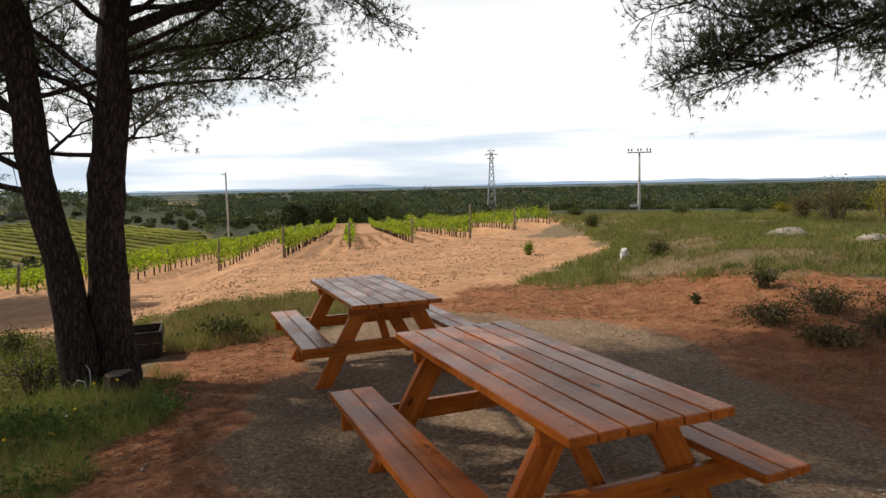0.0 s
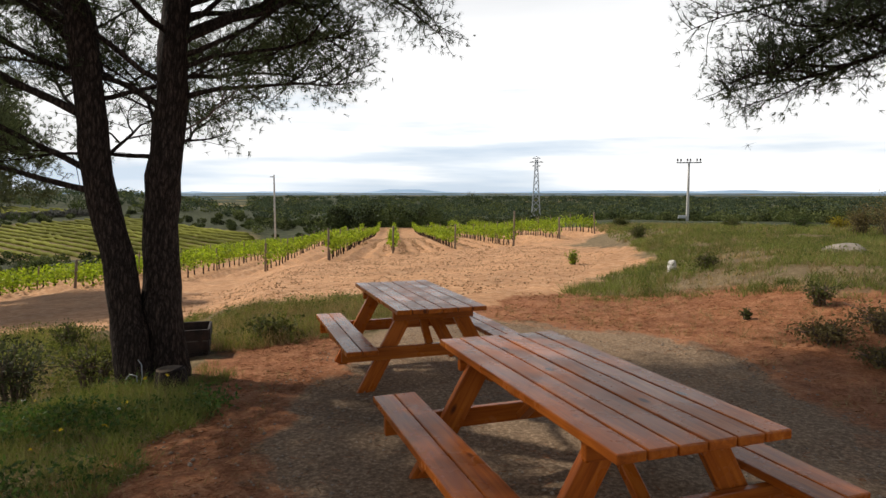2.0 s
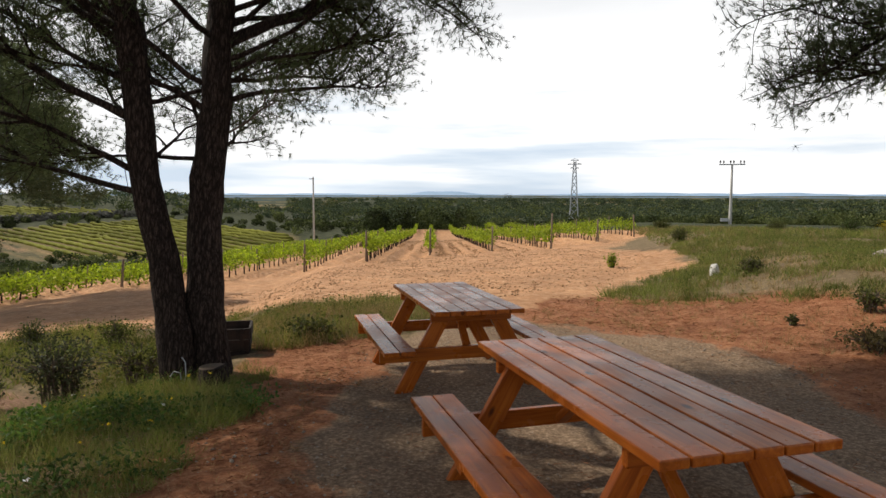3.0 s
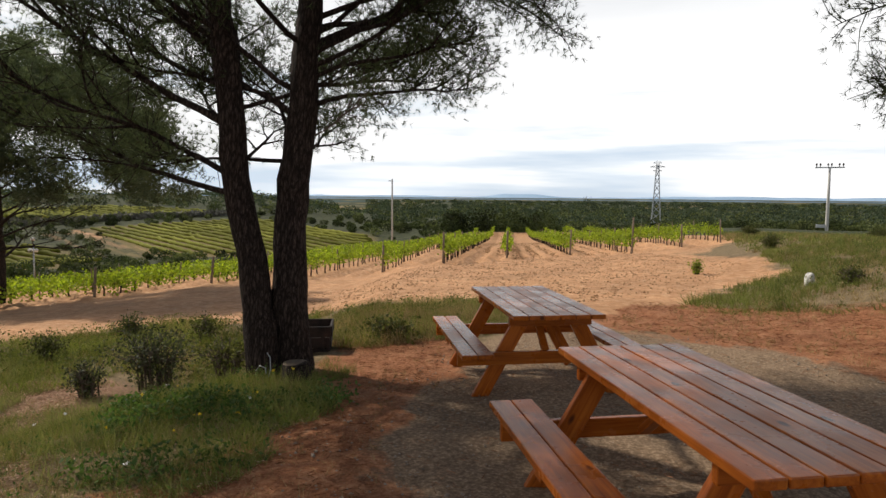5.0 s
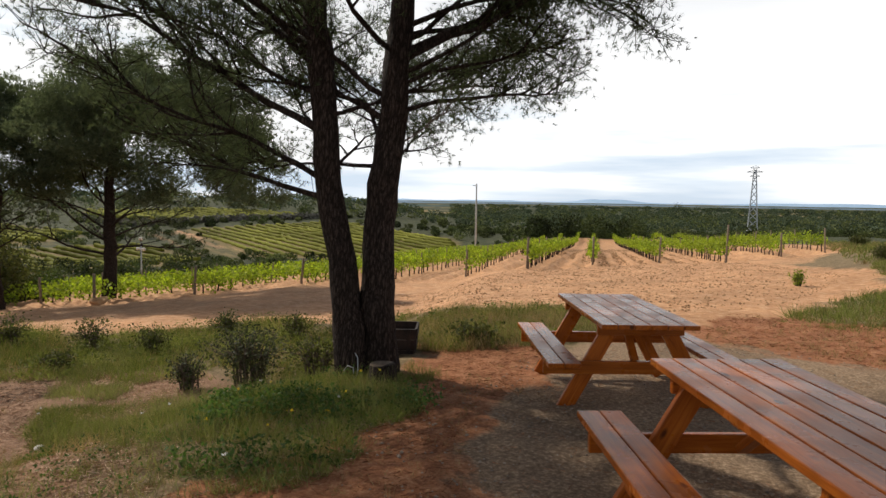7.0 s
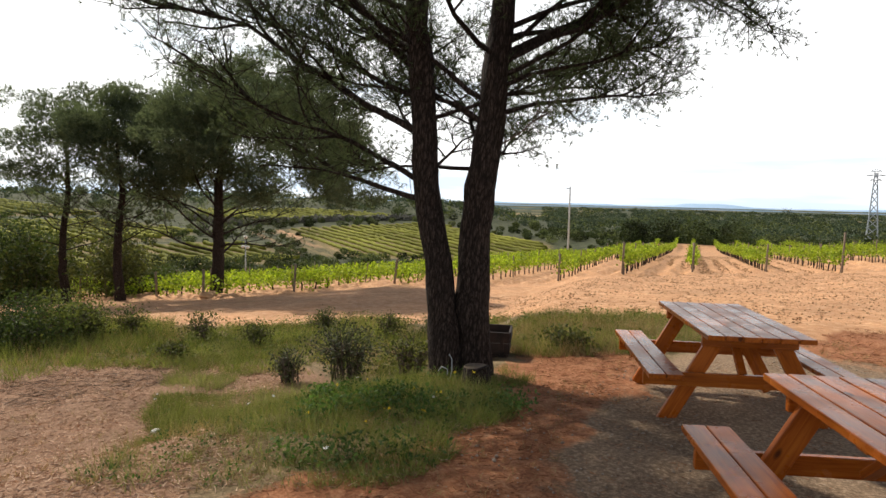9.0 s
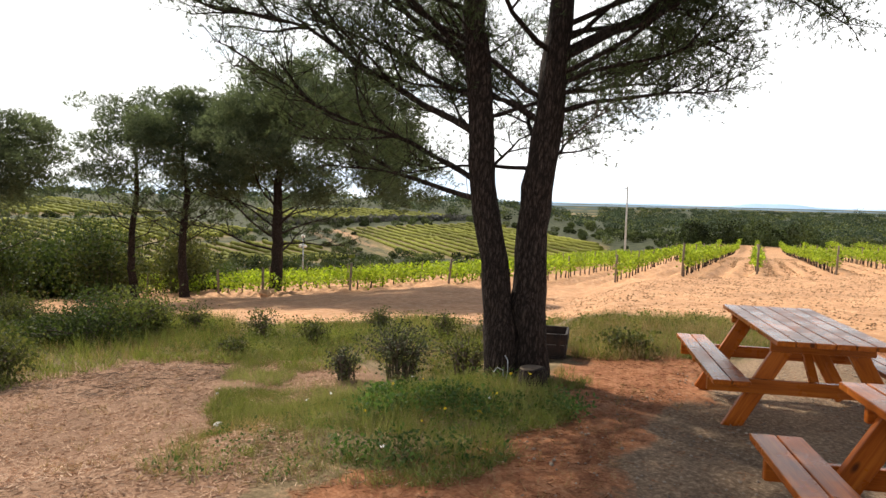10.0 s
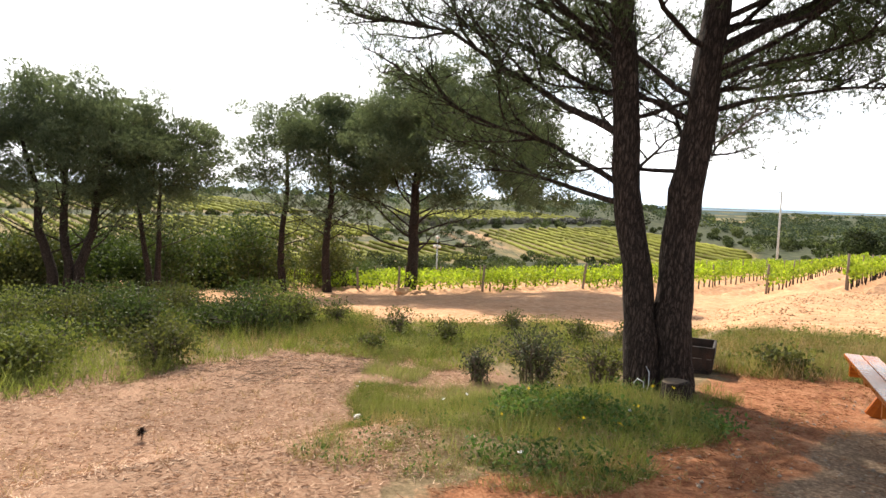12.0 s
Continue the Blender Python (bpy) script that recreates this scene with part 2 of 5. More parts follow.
M_RIDGE_B = mat_plain("hazed_middle_ridge", [(0.3, (0.13, 0.21, 0.29)), (0.7, (0.20, 0.28, 0.36))], 0.005, 1.0, bump_strength=0.0)
# far wood: blue-grey lightening of haze put into the leaf colour
M_WOODS_FAR = mat_leaf("haze_tinted_wood_leaves", (0.05, 0.068, 0.042), (0.085, 0.105, 0.064), (1.0, 1.1, 0.6), 0.03, 0.7, 0.2, 0.6, 1.4)
M_WOODS_LIGHT = mat_leaf("light_wood_leaves", (0.075, 0.09, 0.034), (0.14, 0.15, 0.06), (1.0, 1.1, 0.5), 0.13, 0.7, 0.2, 0.5, 1.5)
# farthest hills: haze painted in as pale blue
M_FAR = mat_plain("hazed_far_hills", [(0.3, (0.30, 0.44, 0.60)), (0.7, (0.36, 0.50, 0.66))], 0.004, 1.0, bump_strength=0.0)

# ---- helpers for meshes ----
def part(name, bm, mat, parent=None, label="", smooth=False):
    me = bpy.data.meshes.new(name)
    bm.to_mesh(me)
    bm.free()
    return link(name, me, mat, parent, label, smooth)


def link(name, me, mat, parent=None, label="", smooth=False):
    if not me.materials:
        me.materials.append(mat)
    if smooth:
        me.polygons.foreach_set("use_smooth", [True] * len(me.polygons))
    ob = new(name, me)
    if parent:
        ob.parent = parent
    if label:
        ob["label"] = label
    return ob


def tri_mesh(name, verts, tris):
    """A mesh from numpy arrays of corners and triangles."""
    verts, tris = np.asarray(verts, np.float32), np.asarray(tris, np.int32)
    me = bpy.data.meshes.new(name)
    me.vertices.add(len(verts))
    me.vertices.foreach_set("co", verts.ravel())
    me.loops.add(tris.size)
    me.loops.foreach_set("vertex_index", tris.ravel())
    me.polygons.add(len(tris))
    me.polygons.foreach_set("loop_start", np.arange(0, tris.size, 3, dtype=np.int32))
    me.update(calc_edges=True)
    return me


class Soup:
    """Gathers pieces of mesh into one."""

    def __init__(self):
        self.v, self.f, self.n = [], [], 0

    def add(self, v, f):
        self.v.append(np.asarray(v, float))
        self.f.append(np.asarray(f, int) + self.n)
        self.n += len(v)

    def mesh(self, name):
        return tri_mesh(name, np.concatenate(self.v), np.concatenate(self.f))


def tube(pts, radii, sides=7, rng=None, rough=0.0):
    """Corners and triangles of a tapering tube along pts."""
    pts, radii = np.asarray(pts, float), np.asarray(radii, float)
    tan = np.gradient(pts, axis=0)
    tan /= np.linalg.norm(tan, axis=1)[:, None] + 1e-9
    ref = np.where(np.abs(tan[:, 2:3]) > 0.8, np.array([[1.0, 0, 0]]), np.array([[0, 0, 1.0]]))
    a = np.cross(tan, ref)
    a /= np.linalg.norm(a, axis=1)[:, None]
    b = np.cross(tan, a)
    ang = np.linspace(0, 2 * np.pi, sides, endpoint=False)
    rad = radii[:, None] * np.ones(sides)
    if rng is not None and rough:
        rad = rad * (1 + rough * rng.standard_normal(rad.shape))
    ring = pts[:, None] + rad[..., None] * (np.cos(ang)[None, :, None] * a[:, None] + np.sin(ang)[None, :, None] * b[:, None])
    k = len(pts)
    i, j = np.meshgrid(np.arange(k - 1), np.arange(sides), indexing="ij")
    p0, p1 = (i * sides + j).ravel(), (i * sides + (j + 1) % sides).ravel()
    q0, q1 = p0 + sides, p1 + sides
    tris = np.concatenate([np.stack([p0, p1, q1], 1), np.stack([p0, q1, q0], 1)])
    top = (k - 1) * sides
    cap = [[top, top + s, top + s + 1] for s in range(1, sides - 1)]
    return ring.reshape(-1, 3), np.concatenate([tris, np.array(cap)])


def unit(a):
    return a / (np.linalg.norm(a, axis=-1, keepdims=True) + 1e-9)


def blades(pos, way, length, width, rng, count, spread, droop=0.0):
    """Thin pointed leaves: count of them at each pos, round the direction way."""
    n = len(pos)
    d = unit(np.repeat(way, count, 0) + spread * rng.standard_normal((n * count, 3)))
    p = np.repeat(pos, count, 0)
    ln = np.repeat(np.broadcast_to(length, n), count) * rng.uniform(0.6, 1.15, n * count)
    side = unit(np.cross(d, rng.standard_normal((n * count, 3)))) * (width / 2)
    tip = p + d * ln[:, None]
    tip[:, 2] -= droop * ln
    v = np.stack([p - side, p + side, tip], 1).reshape(-1, 3)
    return v, np.arange(len(v)).reshape(-1, 3)


def leaves(pos, size, rng, aspect=0.6, up=0.3):
    """One small rhombic leaf at each pos, turned anyhow."""
    n = len(pos)
    d = unit(rng.standard_normal((n, 3)))
    nrm = unit(rng.standard_normal((n, 3)) + np.array([0, 0, up]))
    s = unit(np.cross(d, nrm))
    sz = (np.broadcast_to(size, n) * rng.uniform(0.6, 1.3, n))[:, None]
    a, b, c, e = pos - d * sz / 2, pos + s * sz * aspect / 2, pos + d * sz / 2, pos - s * sz * aspect / 2
    v = np.stack([a, b, c, e], 1).reshape(-1, 3)
    k = np.arange(n)[:, None] * 4
    return v, np.concatenate([k + np.array([[0, 1, 2]]), k + np.array([[0, 2, 3]])])


def box(bm, size, m=None, bevel=0.0):
    r = bmesh.ops.create_cube(bm, size=1.0, matrix=(m or Matrix()) @ Matrix.Diagonal((*size, 1)))
    if bevel:
        edges = list({e for v in r["verts"] for e in v.link_edges})
        bmesh.ops.bevel(bm, geom=edges, offset=bevel, segments=2, affect="EDGES", profile=0.5)
    return r


def smooth_step(a, b, v):
    u = np.clip((v - a) / (b - a), 0, 1)
    return u * u * (3 - 2 * u)


def vnoise(x, y, seed=0):
    """Value noise, about -1 to 1."""
    xi, yi = np.floor(x), np.floor(y)
    fx, fy = x - xi, y - yi
    fx, fy = fx * fx * (3 - 2 * fx), fy * fy * (3 - 2 * fy)

    def hsh(a, b):
        s = np.sin(a * 127.1 + b * 311.7 + seed * 74.7) * 43758.5453
        return (s - np.floor(s)) * 2 - 1
    return ((hsh(xi, yi) * (1 - fx) + hsh(xi + 1, yi) * fx) * (1 - fy) + (hsh(xi, yi + 1) * (1 - fx) + hsh(xi + 1, yi + 1) * fx) * fy)


def inside(poly, x, y):
    """Which of the points lie inside the polygon."""
    hit = np.zeros(np.shape(x), bool)
    for (x0, y0), (x1, y1) in zip(poly, poly[1:] + poly[:1]):
        cross = ((y0 > y) != (y1 > y)) & (x < (x1 - x0) * (y - y0) / (y1 - y0 + 1e-12) + x0)
        hit ^= cross
    return hit


# ---- the lie of the land ----
CX, CY = 0.6, 0.5                       # where one stands
# heights outward from there: distances, then heights towards the hill on one hand and over the plain on the other
DIST = [30, 45, 60, 80, 120, 200, 300, 360, 500, 900, 1500, 3000, 4700]
HILL = [-2.5, -4.2, -6.0, -8.2, -9.0, -5.0, 0.6, 1.3, -4, -12, -14, -10, -2]
PLAIN = [-1.0, -1.6, -2.2, -3.0, -4.7, -8.0, -9.5, -9.8, -10, -10, -10, -8, -2]
RIGHT = [-0.35, -0.8, -1.3, -1.9, -2.9, -6.5, -9, -9.6, -10, -10, -10, -8, -2]


def land(x, y):
    x, y = np.asarray(x, float), np.asarray(y, float)
    near = -0.04 * (y - 4) - 0.04 * np.maximum(0, -x - 1)
    u = x + 0.35 * np.maximum(0, y - 7)
    near = near - 0.55 * smooth_step(3.3, 6.0, -u) - 0.07 * np.maximum(0, -u - 12)
    near = near + 0.75 * smooth_step(1.0, 6.0, x) * smooth_step(6, 14, y) + 0.35 * smooth_step(-5, 3, x) * smooth_step(20, 32, y)
    d = np.hypot(x - CX, y - CY)
    az = np.degrees(np.arctan2(-(x - CX), y - CY))
    ld = np.log(np.maximum(d, 1))
    lg = np.log(DIST)
    out = smooth_step(120, 200, d)
    w = smooth_step(15, 28, az) * (1 - out) + smooth_step(22, 38, az) * out
    r = 1 - smooth_step(-6, 8, az)
    far = np.interp(ld, lg, HILL) * w + (1 - w) * (np.interp(ld, lg, RIGHT) * r + np.interp(ld, lg, PLAIN) * (1 - r))
    behind = smooth_step(95, 130, np.abs(az))
    far = far * (1 - behind) + behind * np.interp(ld, lg, PLAIN)
    lim = 40 + 76 * (1 - smooth_step(14, 40, az)) * smooth_step(2, 12, az)
    k = smooth_step(0, 1, (d - lim) / 12)
    z = near * (1 - k) + far * k
    z = z + 0.35 * vnoise(x / 23, y / 23, 1) * smooth_step(40, 90, d) + 2.0 * vnoise(x / 260, y / 260, 2) * smooth_step(300, 700, d)
    return z


def land1(x, y):
    return float(land(np.array([x]), np.array([y]))[0])


SOIL = [(-90, 12), (-30, 9), (-15.2, 8.2), (-11.7, 9.3), (-10.6, 13.0), (-6.6, 13.1), (-3.7, 13.4), (-1.5, 11.6), (1.0, 13.6), (0.6, 17), (3.2, 21.5), (2.6, 28), (0, 33),
        (4, 60), (-18, 124), (-42, 118), (-56, 60), (-70, 35)]
GRAVEL = [(-2.5, 5.4), (-2.2, 8.0), (-0.6, 10.6), (1.9, 9.8), (2.7, 8.2), (3.4, 5), (4, -3), (-1, -3), (-1.3, 2), (-1.9, 4)]
NEEDLES = [(-0.8, 10.9), (-0.2, 14.6), (3, 13.4), (5, 11.2), (8, 9.5), (8, 3), (3.2, 4.4), (2.7, 8.2), (1.9, 9.7)]
NEEDLES_B = [(-2.6, 1.5), (-2.3, 3.6), (-2.0, 4.6), (-2.7, 5.6), (-2.9, 7.2), (-3.6, 8.0), (-2.6, 9.2), (-1.9, 8.6), (-1.9, 7.4), (-1.6, 5.5), (-1.0, 3.5), (-1.0, 0.5)]
STRAW = [(-3.0, -0.5), (-2.5, 1.8), (-3.1, 3.2), (-4.8, 4.0), (-5.9, 6.3), (-6.8, 7.4), (-8.4, 6.9), (-9.8, 5.6), (-9.6, 4.0), (-9.2, 2.2), (-8.6, 0.8), (-6, -1.5)]
PALE = [(-1.5, 45), (4, 45.5), (6, 49), (-1, 49)]
# vineyards across the valley: bearing and distance of the corners
FIELDS = [
    [(49, 171), (36.9, 197), (27, 150), (25.2, 104), (29.4, 106), (36.5, 120), (42.6, 117.5), (45.8, 135)],
    [(72, 132), (61.2, 133.6), (54.4, 138), (52.2, 138), (47.6, 114), (60.7, 97), (72, 98)],
    [(56, 230), (48.1, 236), (39.9, 222), (39, 210), (48.6, 200), (56, 205)],
    [(88, 188), (70, 189), (63, 192), (56.4, 160), (58, 146), (70, 138), (88, 140)],
    [(88, 268), (70, 268), (64.6, 220), (63, 204), (70, 206), (88, 210)],
]
TRACK = [(50.8, 164), (49.4, 172), (46.2, 136), (43, 118.5), (43.9, 116.5), (47.3, 134)]    # dirt track beside the largest one


def polar(az, d):
    return (CX - d * math.sin(radians(az)), CY + d * math.cos(radians(az)))


FIELD_POLYS = [[polar(a, d) for a, d in f] for f in FIELDS]


def build_ground():
    radii = [0.3]
    while radii[-1] < 4650:
        r = radii[-1]
        radii.append(r + max(0.11, 0.022 * r) if r < 300 else r * 1.05)
    radii = np.array(radii)
    az = np.concatenate([np.arange(-44, 94, 0.42), np.arange(94, 316, 6.0)])
    rr, aa = np.meshgrid(radii, np.radians(az), indexing="ij")
    x, y = CX - rr * np.sin(aa), CY + rr * np.cos(aa)
    z = land(x, y)
    jx, jy = x + 0.35 * vnoise(x * 1.3, y * 1.3, 5) + 0.15 * vnoise(x * 4, y * 4, 6), y + 0.35 * vnoise(x * 1.3, y * 1.3, 7) + 0.15 * vnoise(x * 4, y * 4, 8)
    track = [polar(a, d) for a, d in TRACK]

    def soft(polys):
        """Share of the ground round each place that lies in the polygons: a soft edge."""
        tot = np.zeros(x.shape)
        for k in range(9):
            r = (0.15 + 0.085 * k) * np.clip(rr / 9, 1, 12)
            ox, oy = r * math.cos(2.4 * k), r * math.sin(2.4 * k)
            hit = np.zeros(x.shape, bool)
            for p in polys:
                hit |= inside(p, jx + ox, jy + oy)
            tot += hit
        return tot / 9
    soil, grav = soft([SOIL, track, PALE]), soft([GRAVEL])
    need, straw = soft([NEEDLES, NEEDLES_B]), soft([STRAW])
    field = soft(FIELD_POLYS)
    field = np.maximum(field, (rr > 600) * (vnoise(x / 150, y / 60, 12) > 0.62) * 0.8)
    scrub = (rr > 45) * (1 - field) * (1 - soil)
    # furrows among the vine rows, clods elsewhere
    u = (x - CX) * ROW_N[0] + (y - CY) * ROW_N[1]
    vine = (soil > 0.5) & (rr > 18) & vine_floor(x, y)
    near = rr < 60
    z = z + np.where(near, 0.018 * vnoise(x * 3.1, y * 3.1, 3) + 0.010 * vnoise(x * 9, y * 9, 4), 0)
    z = z + np.where(vine & near, 0.12 * np.cos(2 * np.pi * u / 1.03) + 0.07 * vnoise(x * 2.5, y * 2.5, 9), 0)
    k, m = z.shape
    verts = np.stack([x, y, z], -1).reshape(-1, 3)
    centre = np.array([[CX, CY, land1(CX, CY)]])
    i, j = np.meshgrid(np.arange(k - 1), np.arange(m), indexing="ij")
    p0, p1 = (i * m + j).ravel(), (i * m + (j + 1) % m).ravel()
    tris = np.concatenate([np.stack([p0, p0 + m, p1 + m], 1), np.stack([p0, p1 + m, p1], 1)])
    hub = k * m
    fan = np.stack([np.full(m, hub), np.arange(m), (np.arange(m) + 1) % m], 1)
    me = tri_mesh("ground", np.concatenate([verts, centre]), np.concatenate([tris, fan]))
    for name, chans in (("cover_a", (soil, grav, need)), ("cover_b", (scrub, field, straw))):
        col = np.ones((hub + 1, 4), np.float32)
        for c, mask in enumerate(chans):
            col[:hub, c] = mask.reshape(-1)
        col[hub, :3] = (0, 1, 0) if name == "cover_a" else (0, 0, 0)
        attr = me.color_attributes.new(name, "FLOAT_COLOR", "POINT")
        attr.data.foreach_set("color", col.ravel())
    ob = link("ground", me, M_GROUND, smooth=True)
    tagged(ob, "sloping ground of reddish earth, gravel, dry needles and rough grass", "ground", kind="structure")


# ---- vine rows: bearing 14.8 degrees ----
ROW_D = np.array([-math.sin(radians(14.8)), math.cos(radians(14.8))])
ROW_N = np.array([ROW_D[1], -ROW_D[0]])
ROWS_AT = [13.9, 10.4, 6.9, 3.5, -0.07, -2.9] + [-2.9 - 3.1 * k for k in range(1, 15)]
EDGE = [(-90, 14), (-32, 16), (-21.5, 16.3), (-17.7, 22.7), (-15.3, 25.5), (-13.2, 29.0), (-9.4, 28.0), (-7.9, 32.5), (-5.6, 38.3), (-1.9, 38.8), (2, 46), (8, 62)]


def row_start(o):
    """Distance along the row at which it meets the headland."""
    best = None
    for (x0, y0), (x1, y1) in zip(EDGE, EDGE[1:]):
        o0 = (x0 - CX) * ROW_N[0] + (y0 - CY) * ROW_N[1]
        o1 = (x1 - CX) * ROW_N[0] + (y1 - CY) * ROW_N[1]
        if (o0 - o) * (o1 - o) <= 0:
            t = (o - o0) / (o1 - o0 + 1e-9)
            s = (x0 + t * (x1 - x0) - CX) * ROW_D[0] + (y0 + t * (y1 - y0) - CY) * ROW_D[1]
            best = s if best is None else max(best, s)
    return best


def vine_floor(x, y):
    o = (x - CX) * ROW_N[0] + (y - CY) * ROW_N[1]
    s = (x - CX) * ROW_D[0] + (y - CY) * ROW_D[1]
    os = np.linspace(-50, 14, 120)
    st = np.array([row_start(v) or 40 for v in os])
    return s > np.interp(o, os, st) - 0.5


build_ground()

# ---- picnic tables ----
def timber(name, p, q, w, t, root, bevel=0.006):
    """A squared timber from p to q as a part: w across, t thick, its own y axis along the grain."""
    p, q = Vector(p), Vector(q)
    d = q - p
    bm = bmesh.new()
    box(bm, (w, d.length, t), Matrix(), bevel)
    ob = part(name, bm, M_WOOD, root)
    ob.matrix_local = Matrix.Translation((p + q) / 2) @ d.to_track_quat("Y", "Z").to_matrix().to_4x4()
    return ob


def picnic_table(m, length, width, drop, rnd):
    """Long axis along y; origin on the ground under the middle."""
    root = new("picnic_table")
    root.matrix_world = m
    n, gap, th = 6, 0.008, 0.042
    pw = (width - gap * (n - 1)) / n
    top = 0.75
    for i in range(n):
        x = -width / 2 + pw / 2 + i * (pw + gap)
        e = rnd.uniform(-0.008, 0.008)
        bm = bmesh.new()
        box(bm, (pw, length + e, th), Matrix.Translation((0, 0, 0)), 0.006)
        ob = part("tabletop_plank", bm, M_WOOD, root)
        ob.location = (x, e / 2, top - th / 2 + rnd.uniform(-0.0015, 0.0015))
    bw, seat, out = 0.135, 0.42, width / 2 + 0.17
    for s in (-1, 1):
        for k in range(2):
            bm = bmesh.new()
            box(bm, (bw, length + rnd.uniform(-0.006, 0.006), th), Matrix(), 0.006)
            ob = part("bench_plank", bm, M_WOOD, root)
            ob.location = (s * (out + bw / 2 + k * (bw + 0.008)), -0.01, seat - th / 2)
    for yy in (-length / 2 + 0.33, length / 2 - 0.33):
        sg = 1 if yy > 0 else -1
        timber("cross_rail", (-width / 2 + 0.03, yy + 0.05 * sg, top - th - 0.05), (width / 2 - 0.03, yy + 0.05 * sg, top - th - 0.05), 0.045, 0.095, root)
        timber("seat_rail", (-out - 0.27, yy + 0.05 * sg, seat - th - 0.06), (out + 0.27, yy + 0.05 * sg, seat - th - 0.06), 0.045, 0.115, root)
        for s in (-1, 1):
            timber("leg", (s * 0.66, yy, -0.02 - drop), (s * 0.23, yy, top - th - 0.002), 0.045, 0.14, root)
        timber("brace", (0, yy - 0.05 * sg, seat - th - 0.06), (0, yy * 0.25, top - th - 0.03), 0.07, 0.045, root)
    timber("top_batten", (-width / 2 + 0.05, 0, top - th - 0.022), (width / 2 - 0.05, 0, top - th - 0.022), 0.09, 0.04, root)
    for s in (-1, 1):
        timber("seat_batten", (s * (out + 0.01), 0, seat - th - 0.02), (s * (out + 2 * bw), 0, seat - th - 0.02), 0.09, 0.036, root)
    return root


rnd_t = random.Random(3)
table = picnic_table(pose(0.687, 3.979, 0.005, 0, 0, 29.55), 2.013, 0.822, 0.03, rnd_t)
tagged(table, "orange-brown varnished pine picnic table with two attached benches", "picnic table", "picnic tables")
table_far = picnic_table(pose(-0.886, 6.99, -0.065, 0, 0, 29.2), 1.882, 0.835, 0.06, rnd_t)
tagged(table_far, "weathered reddish pine picnic table with two attached benches", "picnic table", "picnic tables")

# ---- pines ----
def bearing(az, el=0.0):
    """A direction by its bearing (degrees left of +y) and its rise."""
    a, e = radians(az), radians(el)
    return np.array([-math.sin(a) * math.cos(e), math.cos(a) * math.cos(e), math.sin(e)])


def branch(start, way, length, rng, bend=0.15, sag=0.0, steps=7):
    """A wandering line of points."""
    pts = [np.array(start, float)]
    d = np.array(way, float)
    for _ in range(steps):
        d = unit(d + bend * rng.standard_normal(3) * 0.5 + np.array([0, 0, sag]))
        pts.append(pts[-1] + d * length / steps)
    return np.array(pts)


def on_line(pts, u):
    f = np.clip(u, 0, 0.999) * (len(pts) - 1)
    i = int(f)
    return pts[i] + (pts[i + 1] - pts[i]) * (f - i), unit(pts[i + 1] - pts[i])


def dome_clumps(centre, radii, n, per, sigma, g):
    """Places of needle tufts in rounded clumps over a dome."""
    d = unit(g.standard_normal((n, 3)))
    d[:, 2] = np.where(d[:, 2] < -0.35, -d[:, 2], d[:, 2])
    c = centre + d * np.array(radii) * g.uniform(0.55, 1.0, (n, 1)) * (1 + 0.05 * g.standard_normal((n, 1)))
    p = np.repeat(c, per, 0) + sigma * unit(g.standard_normal((n * per, 3))) * g.uniform(0.2, 1.0, (n * per, 1)) ** 0.5 * np.array([1, 1, 0.7])
    w = unit(p - np.repeat(c, per, 0) + 0.6 * np.repeat(d, per, 0) + np.array([0, 0, 0.25]))
    return p, w


